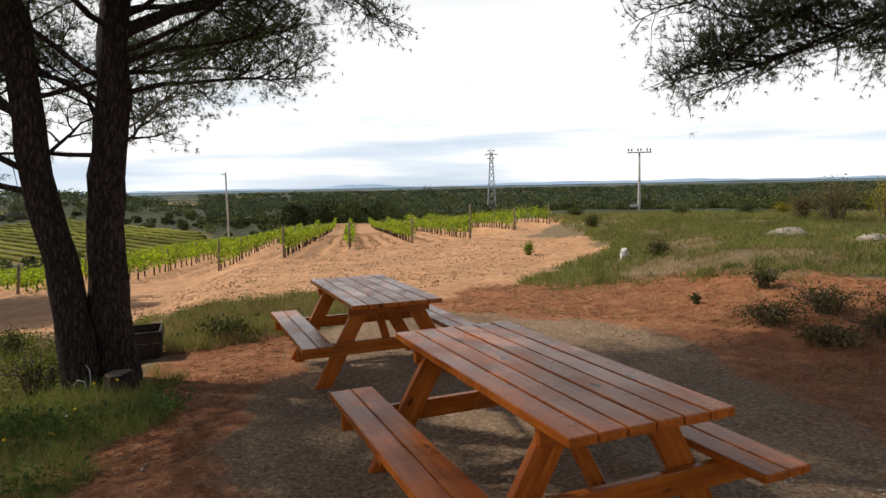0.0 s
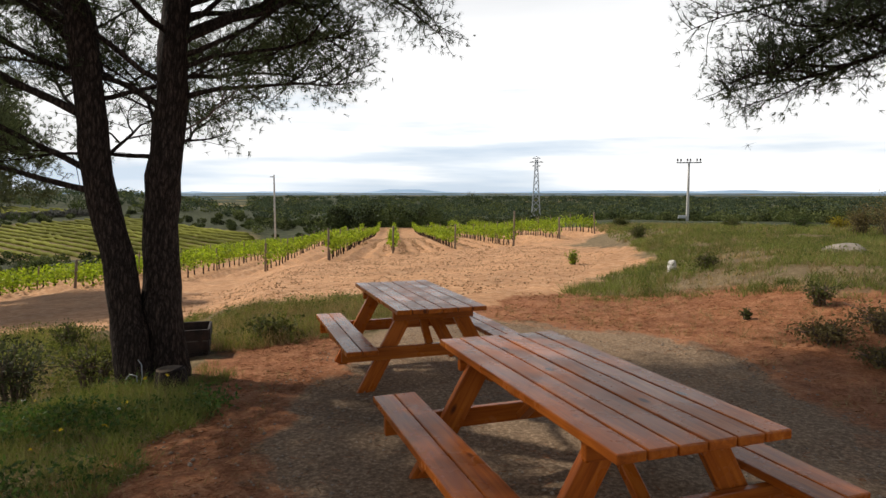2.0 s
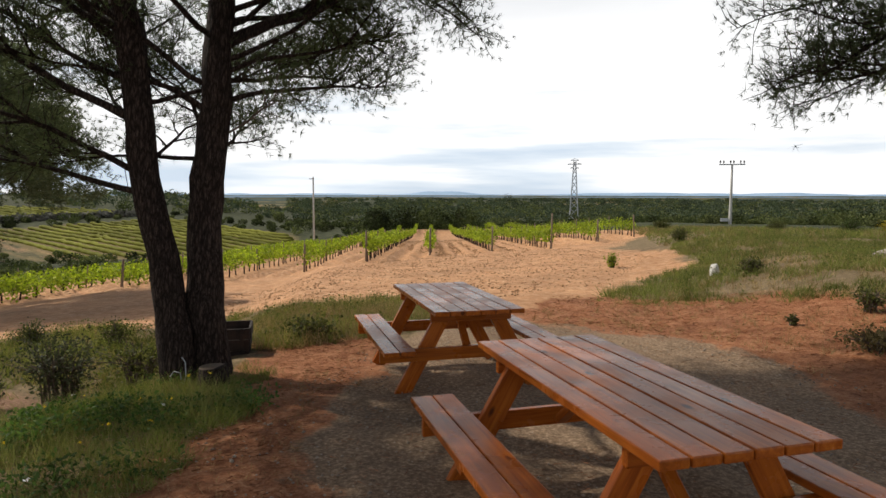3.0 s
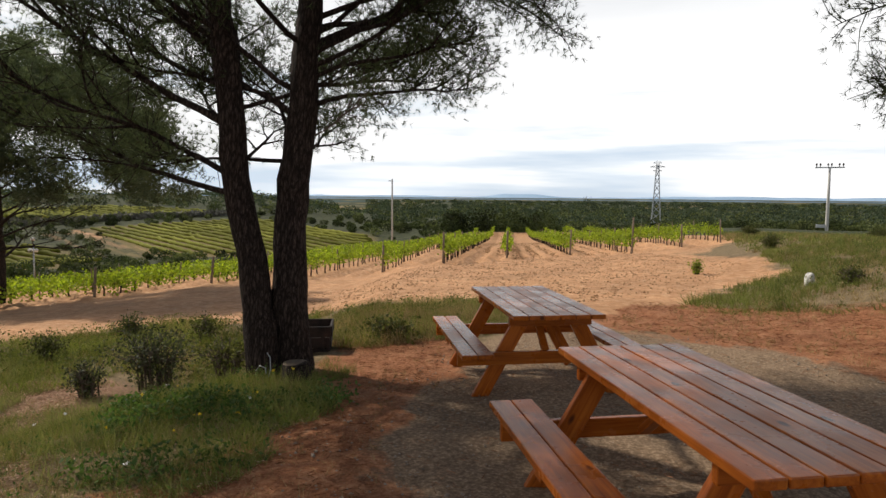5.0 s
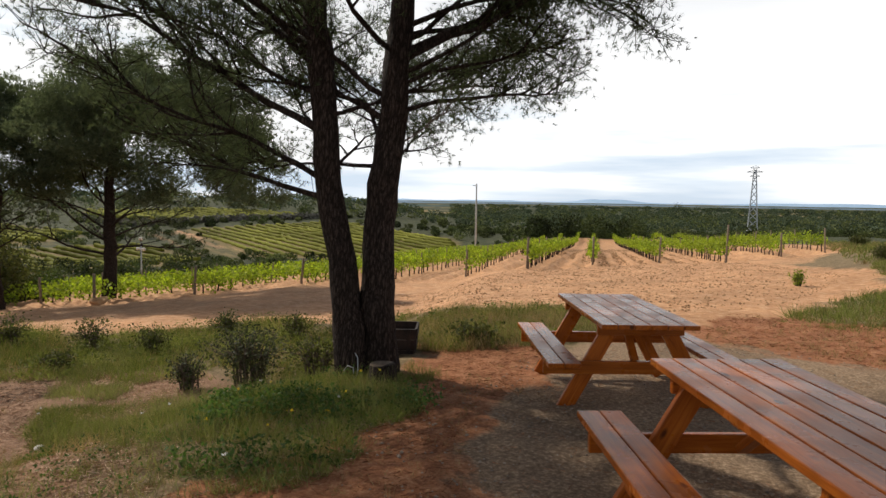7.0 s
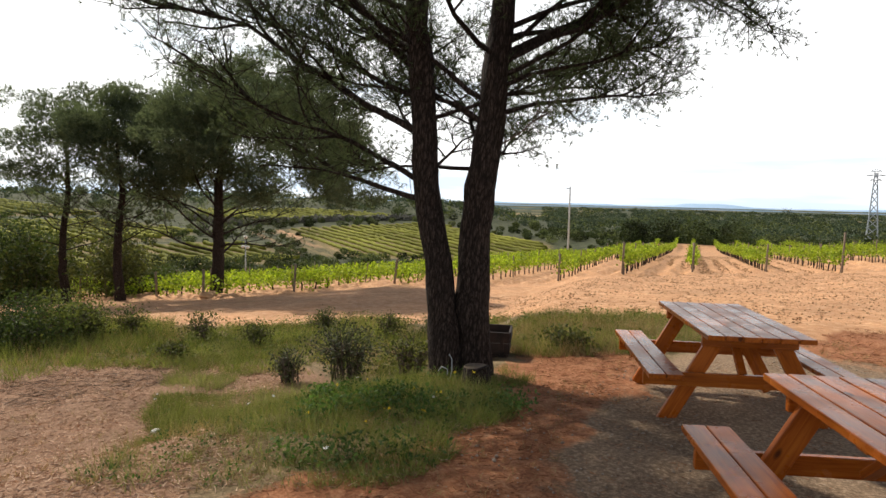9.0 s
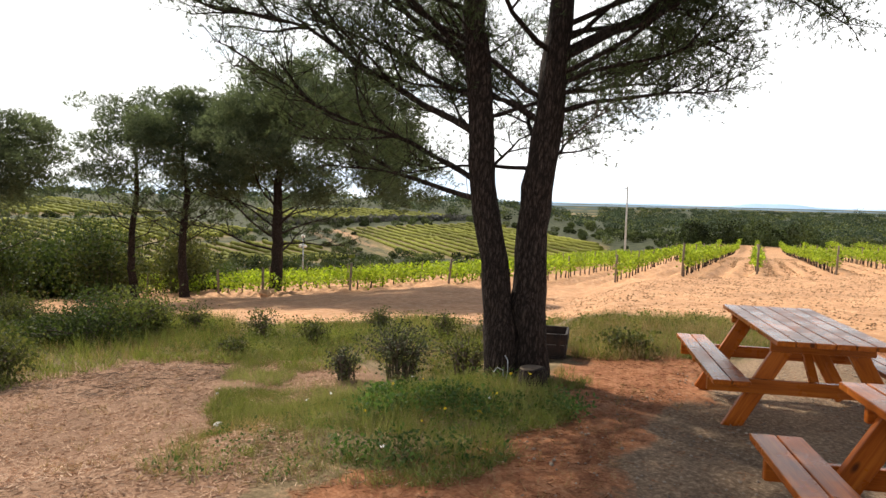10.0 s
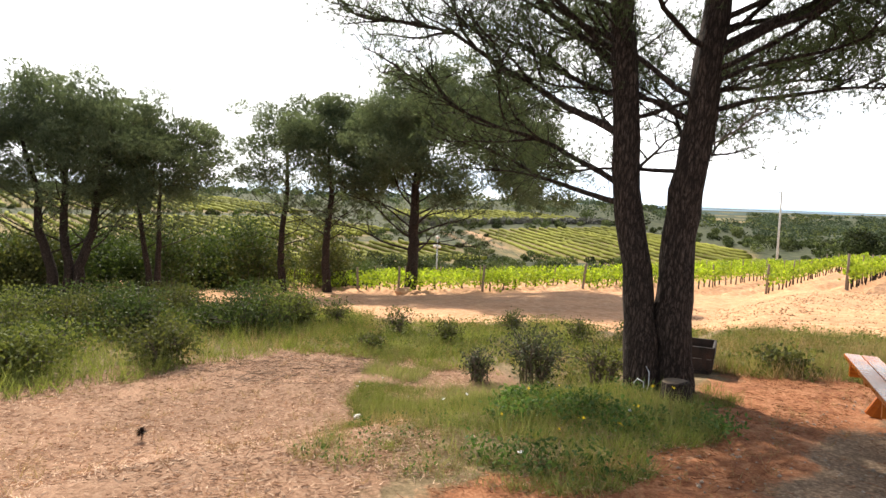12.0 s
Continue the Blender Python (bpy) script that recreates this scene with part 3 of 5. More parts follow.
def pine(root, trunk_pts, trunk_r, limbs, rng, twig_gap, tufts, needles, needle_len, needle_w, smooth_sides=12, lift=0.3, twig_len=0.42, bare=0.3, twig_step=0.06, sigma=0.05, extra=None):
    """Trunk, limbs and needle crown. limbs: (height share on the trunk, bearing, rise, length, radius, sag)."""
    tp = np.array(trunk_pts, float)
    uu = np.linspace(0, 1, 26)
    seg = np.linspace(0, 1, len(tp))
    fine = np.stack([np.interp(uu, seg, tp[:, c]) for c in range(3)], 1)
    fine[1:-1] += 0.012 * rng.standard_normal((24, 3))
    rad = np.interp(uu, np.linspace(0, 1, len(trunk_r)), trunk_r)
    v, f = tube(fine, rad, smooth_sides, rng, 0.05)
    link("trunk", tri_mesh("trunk", v, f), M_BARK, root, smooth=True)
    pos, way = [], []
    for share, az, el, length, r, sag in limbs:
        s = Soup()
        p0, _ = on_line(fine, share)
        line = branch(p0, bearing(az, el), length, rng, 0.22, sag, 9)
        s.add(*tube(line, np.linspace(r * 0.68, r * 0.12, 10), 7))
        second = []
        nsec = max(4, int(length * (1 - bare) / twig_gap))
        for k in range(nsec):
            u = bare + (1 - bare) * (k + rng.uniform(0.1, 0.9)) / nsec
            p, d = on_line(line, u)
            side = unit(np.cross(d, [0, 0, 1])) * (1 if k % 2 else -1)
            w = unit(d * 0.75 + side * rng.uniform(0.35, 1.0) + np.array([0, 0, rng.uniform(-0.15, 0.5)]))
            ln = (0.28 + 0.34 * (1 - u)) * length * rng.uniform(0.6, 1.1)
            ln = min(max(ln, 0.35), 1.5)
            sub = branch(p, w, ln, rng, 0.3, 0.03, 6)
            s.add(*tube(sub, np.linspace(r * 0.3, 0.005, 7), 5))
            second.append((sub, ln))
        second.append((line[6:], length * 0.35))
        for sub, ln in second:
            nt = max(3, int(ln / twig_step))
            for k in range(nt):
                u = 0.2 + 0.8 * (k + rng.uniform(0, 1)) / nt
                p, d = on_line(sub, u)
                w = unit(d * 0.6 + 0.75 * rng.standard_normal(3) + np.array([0, 0, lift]))
                tl = twig_len * rng.uniform(0.5, 1.1)
                tw = branch(p, w, tl, rng, 0.35, 0.06, 3)
                if twig_gap < 0.25:
                    s.add(*tube(tw, np.linspace(0.006, 0.003, 4), 3))
                u = rng.uniform(0.3, 0.999, tufts) * 3
                i = u.astype(int)
                step = tw[i + 1] - tw[i]
                pos.append(tw[i] + step * (u - i)[:, None] + sigma * rng.standard_normal((tufts, 3)))
                way.append(step)
        link("limb", s.mesh("limb"), M_BARK if r > 0.03 else M_TWIG, root)
    pos, way = np.concatenate(pos), unit(np.concatenate(way))
    if extra is not None:
        pos, way = np.concatenate([pos, extra[0]]), np.concatenate([way, extra[1]])
    v, f = blades(pos, way, needle_len, needle_w, rng, needles, 0.75)
    # grove crowns take the haze-lightened needles
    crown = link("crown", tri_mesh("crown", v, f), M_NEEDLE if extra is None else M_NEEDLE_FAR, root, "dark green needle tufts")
    crown["kind"] = "stuff"
    return len(pos)



rng = np.random.default_rng(11)
ZA = land1(-3.6, 6.3)
left = new("pine_tree")
tagged(left, "tall pine with rough dark bark, joined at the foot with another", "tree", "joined pines")
LA = [(-3.56, 6.29, ZA - 0.15), (-3.64, 6.29, 0.55), (-3.83, 6.26, 1.7), (-3.92, 6.2, 2.8), (-3.98, 6.16, 3.7), (-4.05, 6.2, 5.4), (-3.9, 6.3, 7.6)]
pine(left, LA, [0.21, 0.16, 0.148, 0.138, 0.12, 0.09, 0.04],
     [(0.42, 45, 18, 2.4, 0.045, 0), (0.38, 20, 14, 1.8, 0.04, 0), (0.335, 112, 22, 2.5, 0.05, 0.015), (0.36, 122, 20, 2.8, 0.05, 0.0), (0.44, 117, 26, 3.4, 0.065, 0.0), (0.47, -48, 14, 1.8, 0.04, 0.0),
      (0.50, 95, 25, 2.8, 0.05, 0.0), (0.53, 20, 15, 2.2, 0.05, 0.0), (0.55, 118, 34, 3.3, 0.06, 0.0), (0.58, 150, 20, 2.8, 0.05, 0.0), (0.66, 128, 28, 3.2, 0.05, 0.0), (0.60, 70, 20, 2.8, 0.05, 0.0),
      (0.76, 30, 25, 2.4, 0.05, 0),
      (0.8, 140, 22, 2.4, 0.04, 0), (0.83, 300, 25, 2.2, 0.04, 0), (0.95, 80, 35, 1.6, 0.03, 0),
      (0.87, 60, 20, 2.4, 0.04, 0), (0.9, -60, 20, 2.6, 0.04, 0), (0.96, 0, 30, 2.0, 0.03, 0), (0.98, -110, 30, 2.0, 0.03, 0)],
     rng, 0.2, 6, 11, 0.085, 0.0048, sigma=0.09)
right = new("pine_tree")
tagged(right, "tall leaning pine with rough dark bark, joined at the foot", "tree", "joined pines")
ZB = land1(-3.4, 6.6)
LB = [(-3.38, 6.54, ZB - 0.15), (-3.45, 6.56, 0.45), (-3.46, 6.60, 1.2), (-3.40, 6.63, 2.0), (-3.3, 6.68, 3.0), (-3.24, 6.72, 3.8), (-3.0, 6.85, 5.6), (-2.7, 7.1, 8.0)]
pine(right, LB, [0.235, 0.195, 0.175, 0.16, 0.145, 0.125, 0.085, 0.04],
     [(0.47, -58, 4, 0.8, 0.02, 0.0), (0.47, 60, 18, 2.2, 0.045, 0), (0.45, 20, 14, 2.0, 0.045, 0), (0.51, 85, 20, 2.4, 0.045, 0), (0.55, -5, 18, 2.3, 0.045, 0), (0.43, 100, 14, 1.7, 0.04, 0), (0.52, -56, 18, 2.2, 0.045, 0.01), (0.50, 118, 24, 2.0, 0.05, 0), (0.54, 125, 20, 2.6, 0.05, 0), (0.56, -70, 20, 1.9, 0.04, 0.0), (0.61, -52, 38, 2.2, 0.10, -0.02),
      (0.57, 30, 18, 2.4, 0.05, 0), (0.60, -80, 22, 2.1, 0.05, 0), (0.62, 170, 18, 2.6, 0.05, 0), (0.58, -62, 24, 2.5, 0.045, 0), (0.64, -45, 26, 2.6, 0.045, 0), (0.65, -30, 22, 2.5, 0.05, 0), (0.67, -65, 24, 2.6, 0.05, 0),
      (0.73, -50, 25, 2.8, 0.05, 0), (0.8, 10, 25, 2.4, 0.05, 0), (0.83, -90, 20, 2.6, 0.04, 0), (0.87, 180, 20, 2.2, 0.04, 0), (0.93, -40, 35, 1.8, 0.03, 0),
      (0.86, -70, 18, 3.0, 0.04, 0), (0.88, 60, 20, 2.4, 0.04, 0), (0.9, -110, 18, 2.8, 0.04, 0), (0.94, -20, 22, 2.6, 0.04, 0), (0.98, -80, 28, 2.2, 0.03, 0)],
     rng, 0.2, 9, 11, 0.085, 0.0056, sigma=0.09)

# unseen dense top of the joined pines, placed to shade ground by the tables
top_pos, top_way = dome_clumps(np.array([-3.8, 8.7, 7.3]), (3.3, 2.9, 1.4), 380, 60, 0.6, rng)
low_pos, low_way = dome_clumps(np.array([-3.2, 6.3, 7.3]), (2.6, 1.9, 0.9), 100, 60, 0.55, rng)
top_pos, top_way = np.concatenate([top_pos, low_pos]), np.concatenate([top_way, low_way])
v, f = blades(top_pos, top_way, 0.13, 0.016, rng, 10, 0.75)
link("unseen_shade_crown", tri_mesh("unseen_shade_crown", v, f), M_NEEDLE, right, "dense dark needle top, unseen, placed for its shade")["kind"] = "stuff"

# pine beyond the tables whose branches hang into view
hang = new("pine_tree")
tagged(hang, "pine with low hanging needle branches beside the gravel", "tree")
ZC = land1(5.9, 6.4)
pine(hang, [(5.9, 6.4, ZC - 0.15), (5.85, 6.4, 1.2), (5.8, 6.45, 2.6), (5.75, 6.5, 4.2), (5.7, 6.5, 6.0)], [0.24, 0.18, 0.15, 0.11, 0.05],
     [(0.56, 88, 17, 2.0, 0.04, -0.006), (0.565, 68, 18, 2.0, 0.04, -0.006), (0.57, 60, 17, 2.0, 0.04, -0.006), (0.59, 78, 18, 2.8, 0.045, -0.006), (0.60, 94, 16, 2.4, 0.04, -0.006),
      (0.60, 66, 14, 2.8, 0.045, -0.006), (0.61, 84, 12, 3.2, 0.05, -0.006), (0.61, 73, 12, 3.3, 0.05, -0.012), (0.62, 96, 9, 2.9, 0.05, -0.012), (0.63, 58, 9, 2.7, 0.05, -0.012),
      (0.65, 80, 8, 3.5, 0.05, -0.010), (0.66, 70, 8, 3.4, 0.05, -0.010), (0.68, 88, 6, 3.5, 0.05, -0.010), (0.70, 76, 6, 3.6, 0.05, -0.010), (0.72, 62, 8, 3.2, 0.05, -0.010),
      (0.75, -60, 21, 2.0, 0.05, -0.012), (0.8, 200, 21, 1.9, 0.05, -0.012), (0.86, 20, 26, 1.75, 0.05, -0.012), (0.92, 130, 36, 1.42, 0.05, -0.012)],
     rng, 0.2, 8, 11, 0.085, 0.005, twig_step=0.05, sigma=0.07)


def grove_pine(x, y, height, crown_r, crown_from, label, seed, stems=((0, 0),), shift=(0, 0), tuft=4, count=22, r0=0.17, clumps=80):
    """A flat-topped pine: clear stem, limbs that open into a dome."""
    g = np.random.default_rng(seed)
    root = new("pine_tree")
    tagged(root, label, "tree", "row of pines")
    z0 = land1(x, y)
    for dx, dy in stems:
        base = np.array([x + dx * 0.25, y + dy * 0.25, z0 - 0.1])
        tip = np.array([x + dx + 0.2 * shift[0], y + dy + 0.2 * shift[1], z0 + height * 0.84])
        mids = [base + (tip - base) * k + np.array([*(0.08 * g.standard_normal(2)), 0]) * (0 < k < 1) for k in (0, 0.2, 0.4, 0.6, 0.8, 1.0)]
        k0 = crown_from / height
        limbs = []
        n = max(7, count // len(stems))
        for i in range(n):
            s = k0 * 0.75 + (0.93 - k0 * 0.75) * (i + 0.5) / n
            dome = math.sqrt(max(0.12, 1 - (max(0, s - 0.55) / 0.5) ** 2))
            limbs.append((s, 137.5 * i + g.uniform(-25, 25), 12 + 35 * s, crown_r * dome * g.uniform(0.7, 1.0), 0.09 * (1.15 - s) * r0 / 0.3, 0.0))
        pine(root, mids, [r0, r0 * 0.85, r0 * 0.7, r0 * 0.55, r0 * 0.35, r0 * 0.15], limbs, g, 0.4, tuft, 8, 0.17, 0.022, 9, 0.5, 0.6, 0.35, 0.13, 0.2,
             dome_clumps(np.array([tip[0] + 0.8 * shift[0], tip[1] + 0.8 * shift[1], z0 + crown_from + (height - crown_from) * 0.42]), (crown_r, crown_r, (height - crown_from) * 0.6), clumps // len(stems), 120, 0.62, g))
    return root


grove_pine(*polar(54.8, 29), 9.6, 5.0, 2.6, "broad round-topped pine beside the dirt road", 21, shift=(1.2, 1.4), tuft=2, count=34, r0=0.3, clumps=430)
grove_pine(*polar(61.9, 31), 9.0, 3.3, 3.8, "slender pine with a narrow crown in the row", 22, tuft=2, count=24, r0=0.22, clumps=115)
grove_pine(*polar(65.5, 33), 9.2, 3.4, 3.6, "thin open-crowned pine with bare lower limbs", 23, tuft=2, count=24, r0=0.2, clumps=48)
grove_pine(*polar(75.6, 30), 7.3, 2.7, 3.2, "small pine with two thin stems", 24, stems=((0.2, 0.3), (-0.1, -0.8)), tuft=2, count=22, r0=0.15, clumps=120)
grove_pine(*polar(81.7, 29.5), 8.6, 3.9, 2.8, "many-stemmed dark pine with a wide crown", 25, stems=((0.9, 1.4), (0.0, 0.0), (-0.4, -1.5)), tuft=2, count=36, r0=0.22, clumps=210)
grove_pine(*polar(92, 31), 8.2, 3.3, 3.0, "dark pine at the end of the row", 26, tuft=2, count=24, r0=0.24, clumps=90)

# ---- vineyard ----
def vine_row(o, seed):
    """One trained row: end posts, line posts, stocks and leaves."""
    g = np.random.default_rng(seed)
    s0 = row_start(o)
    end = 126 if o > -9 else 124 - 0.9 * (-9 - o)
    if s0 is None or s0 > end - 6:
        return
    root = new("vine_row")
    tagged(root, "row of young green grapevines tied between wooden posts", "vines", "vine rows")
    low = 1.0 if o > -5 else 0.92 if o > -12 else 0.8
    s, stock, leaf, far_leaf = s0, Soup(), [], []

    def at(dist, off=0.0):
        p = np.array([CX, CY]) + ROW_D * dist + ROW_N * (o + off)
        return np.array([p[0], p[1], land1(p[0], p[1])])
    k = 0
    while s < end:
        p = at(s)
        if k % 6 == 0 and s < s0 + 50:
            first = k == 0
            ht = (1.45 if first else g.uniform(1.25, 1.5)) * low
            if first and abs(o - 6.9) < 0.1:
                ht = 2.0
            lean = g.normal(0, 0.05, 2)
            r = 0.055 if first else 0.035
            v, f = tube([p - [0, 0, 0.1], p + [lean[0] * 0.5, lean[1] * 0.5, ht * 0.5], p + [lean[0], lean[1], ht]], [r, r * 0.95, r * 0.9], 7, g, 0.06)
            link("post", tri_mesh("post", v, f), M_POST, root)
        q = at(s + 0.5, g.normal(0, 0.04))
        if s < s0 + 75:
            h = g.uniform(0.45, 0.6) * low
            stock.add(*tube([q - [0, 0, 0.05], q + [*g.normal(0, 0.03, 2), h * 0.5], q + [*g.normal(0, 0.05, 2), h]], [0.04, 0.033, 0.028], 5, g, 0.15))
            n = (90 if s < s0 + 28 else 60) if o > -11 else 150
            c = q + np.stack([g.normal(0, 0.13, n), g.normal(0, 0.10, n), low * np.clip(g.normal(0.78, 0.2, n), 0.4, 1.3)], 1)
            if o < -11:
                c[:, 2] = q[2] + np.clip(g.normal(0.5, 0.22, n), 0.06, 0.95)
                c[:, :2] += ROW_N * g.normal(0, 0.3, n)[:, None]
            c[:, :2] += ROW_D * g.uniform(-0.55, 0.55, n)[:, None]
            leaf.append(c)
        else:
            n = 34
            c = q + np.stack([g.normal(0, 0.12, n), g.normal(0, 0.12, n), low * g.uniform(0.35, 1.1, n)], 1)
            c[:, :2] += ROW_D * g.uniform(-0.55, 0.55, n)[:, None]
            far_leaf.append(c)
        s += 1.05
        k += 1
    if stock.n:
        link("stock_line", stock.mesh("stock_line"), M_BARK, root)["kind"] = "stuff"
    sp = Soup()
    if leaf:
        c = np.concatenate(leaf)
        sp.add(*leaves(c, 0.13, g, 0.85, 0.8))
    if far_leaf:
        sp.add(*leaves(np.concatenate(far_leaf), 0.26, g, 0.85, 0.8))
    link("foliage", sp.mesh("foliage"), M_VINE, root, "bright green vine leaves")["kind"] = "stuff"


for i, o in enumerate(ROWS_AT):
    vine_row(o, 100 + i)


def far_vines():
    """Rows of vines on the slopes across the valley: each a ragged hedge along the slope."""
    g = np.random.default_rng(5)
    for poly, tilt, gap, thick in zip(FIELD_POLYS, FIELD_TILT, FIELD_GAP, FIELD_THICK):
        xs, ys = [p[0] for p in poly], [p[1] for p in poly]
        sp = Soup()
        x = np.arange(min(xs), max(xs), 1.1)
        rise = abs(tilt) * (max(xs) - min(xs))
        for y0 in np.arange(min(ys) - 5, max(ys) + rise + 5, gap * math.hypot(1, tilt)):
            y = y0 + tilt * (x - min(xs)) + 1.2 * np.sin((x - min(xs)) / 24)
            ok = inside(poly, x, y)
            runs = np.split(np.arange(len(x)), np.nonzero(np.diff(ok.astype(int)))[0] + 1)
            for r in runs:
                if not ok[r[0]] or len(r) < 4:
                    continue
                yy = y[r] + g.normal(0, 0.12, len(r))
                z = land(x[r], yy) + thick * 0.55 + g.normal(0, 0.08, len(r))
                sp.add(*tube(np.stack([x[r], yy, z], 1), thick * g.uniform(0.8, 1.1, len(r)), 6, g, 0.1))
        ob = link("vineyard_field", sp.mesh("vineyard_field"), M_VINE_FAR)
        tagged(ob, "distant hillside vineyard in green rows over ochre soil", "vineyard", "hillside vineyards", "stuff")


FIELD_TILT = [-0.46, -0.12, -0.25, 0.0, 0.05]
FIELD_GAP = [2.9, 2.9, 3.0, 3.0, 3.4]
FIELD_THICK = [0.42, 0.42, 0.6, 0.5, 0.6]
M_VINE_FAR = mat_leaf("far_vine_leaves", (0.17, 0.175, 0.026), (0.29, 0.29, 0.048), (1.1, 1.2, 0.4), 0.05, 0.7, 0.3)
far_vines()


# ---- woods and scrub far off ----
def woods():
    g = np.random.default_rng(8)
    near, far, light = Soup(), Soup(), Soup()
    track = [polar(a, d) for a, d in TRACK]

    def crown(sp, x, y, r, h, n, size):
        z = land1(x, y)
        d = unit(g.standard_normal((n, 3)))
        rad = g.uniform(0.55, 1.0, n)[:, None]
        c = np.array([x, y, z + h * 0.5]) + d * rad * np.array([r, r, h * 0.52])
        sp.add(*leaves(c, size, g, 0.8, 0.6))

    for k in range(9500):
        az = g.uniform(-40, 93)
        d = math.exp(g.uniform(math.log(72), math.log(1500))) if k < 6500 else math.exp(g.uniform(math.log(330), math.log(1480)))
        hill = az > 27
        x, y = polar(az, d)
        if inside(SOIL, np.array([x]), np.array([y]))[0]:
            continue
        if any(inside(p, np.array([x]), np.array([y]))[0] for p in FIELD_POLYS):
            continue
        if hill and d < 74:
            continue
        if not hill and d < (118 if az > -2 else 128 if az > -16 else 95):
            continue
        if hill and d > 380:
            continue
        if inside(track, np.array([x]), np.array([y]))[0]:
            continue
        if hill:
            big = d > 215
            r = g.uniform(0.6, 1.5) if not big else g.uniform(1.2, 2.6)
            h = r * g.uniform(0.9, 1.5)
            if d < 112:
                r, h = g.uniform(0.7, 1.7), g.uniform(0.8, 2.2)
        else:
            r = g.uniform(0.7, 2.3) if d < 230 else g.uniform(1.4, 3.8)
            h = r * g.uniform(0.8, 1.3)
        if d < 230:
            crown(near if g.random() < 0.62 else light, x, y, r, h, 190, 0.14 + 0.05 * r + d * 0.0009)
        else:
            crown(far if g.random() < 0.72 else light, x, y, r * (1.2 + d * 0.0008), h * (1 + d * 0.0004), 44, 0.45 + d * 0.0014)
    # taller trees that stand out against the horizon
    for az, d, h in ((8.2, 620, 15), (7.6, 640, 9), (12.3, 760, 11), (17.4, 700, 9), (16.8, 705, 10), (-2.4, 560, 9), (-6.3, 520, 10), (-12.8, 430, 9), (-17.2, 260, 6), (25.5, 420, 9)):
        x, y = polar(az, d)
        crown(far, x, y, h * 0.42, h, 260, 0.9)
    # dark group of trees behind the head of the vineyard
    for _ in range(16):
        x, y = polar(g.uniform(11.5, 20), g.uniform(126, 140))
        crown(near, x, y, g.uniform(2.2, 3.4), g.uniform(3.6, 5.2), 420, 0.42)
    tagged(link("scrub_wood", near.mesh("scrub_wood"), M_WOODS), "dark green Mediterranean scrub and low oak wood", "woods", kind="stuff")
    tagged(link("light_scrub", light.mesh("light_scrub"), M_WOODS_LIGHT), "lighter olive-green bushes among the scrub", "woods", kind="stuff")
    tagged(link("far_wood", far.mesh("far_wood"), M_WOODS_FAR), "distant dark wooded plain, tinted with painted haze", "woods", kind="stuff")


woods()


def ridge(d, mean, swing, peaks, mat, label, seed):
    """A ridge along the horizon, haze painted in mat; mean and swing: rise of its crest, in degrees."""
    az = np.arange(-50, 100, 0.25)
    rise = mean + swing * (0.65 * vnoise(az / 6, az * 0, seed) + 0.35 * vnoise(az / 1.3, az * 0 + 4, seed + 1))
    for a, w, h in peaks:
        rise = rise + h * np.exp(-((az - a) / w) ** 2)
    v, f = [], []
    for i, a in enumerate(az):
        for dist, z in ((d * 0.93, -90.0), (d, 1.7 + d * math.tan(radians(rise[i]))), (d * 1.04, -90.0)):
            x, y = polar(a, dist)
            v.append((x, y, z))
    for i in range(len(az) - 1):
        for k in range(2):
            p, q = 3 * i + k, 3 * (i + 1) + k
            f += [(p, p + 1, q + 1), (p, q + 1, q)]
    tagged(link("backdrop", tri_mesh("backdrop", v, f), mat, smooth=True), label, "hills", kind="structure")


ridge(1500, -0.34, 0.12, [], M_RIDGE_A, "green ridge on the far plain, dimmed by painted haze", 31)
ridge(2700, -0.12, 0.07, [], M_RIDGE_B, "ridge on the far plain in painted blue-grey haze", 33)
ridge(4450, 0.08, 0.1, [(13.0, 1.8, 0.24), (15.3, 1.2, 0.17), (-3, 5, 0.12), (-14, 4, 0.12)], M_FAR, "hills along the horizon in painted pale blue haze", 35)


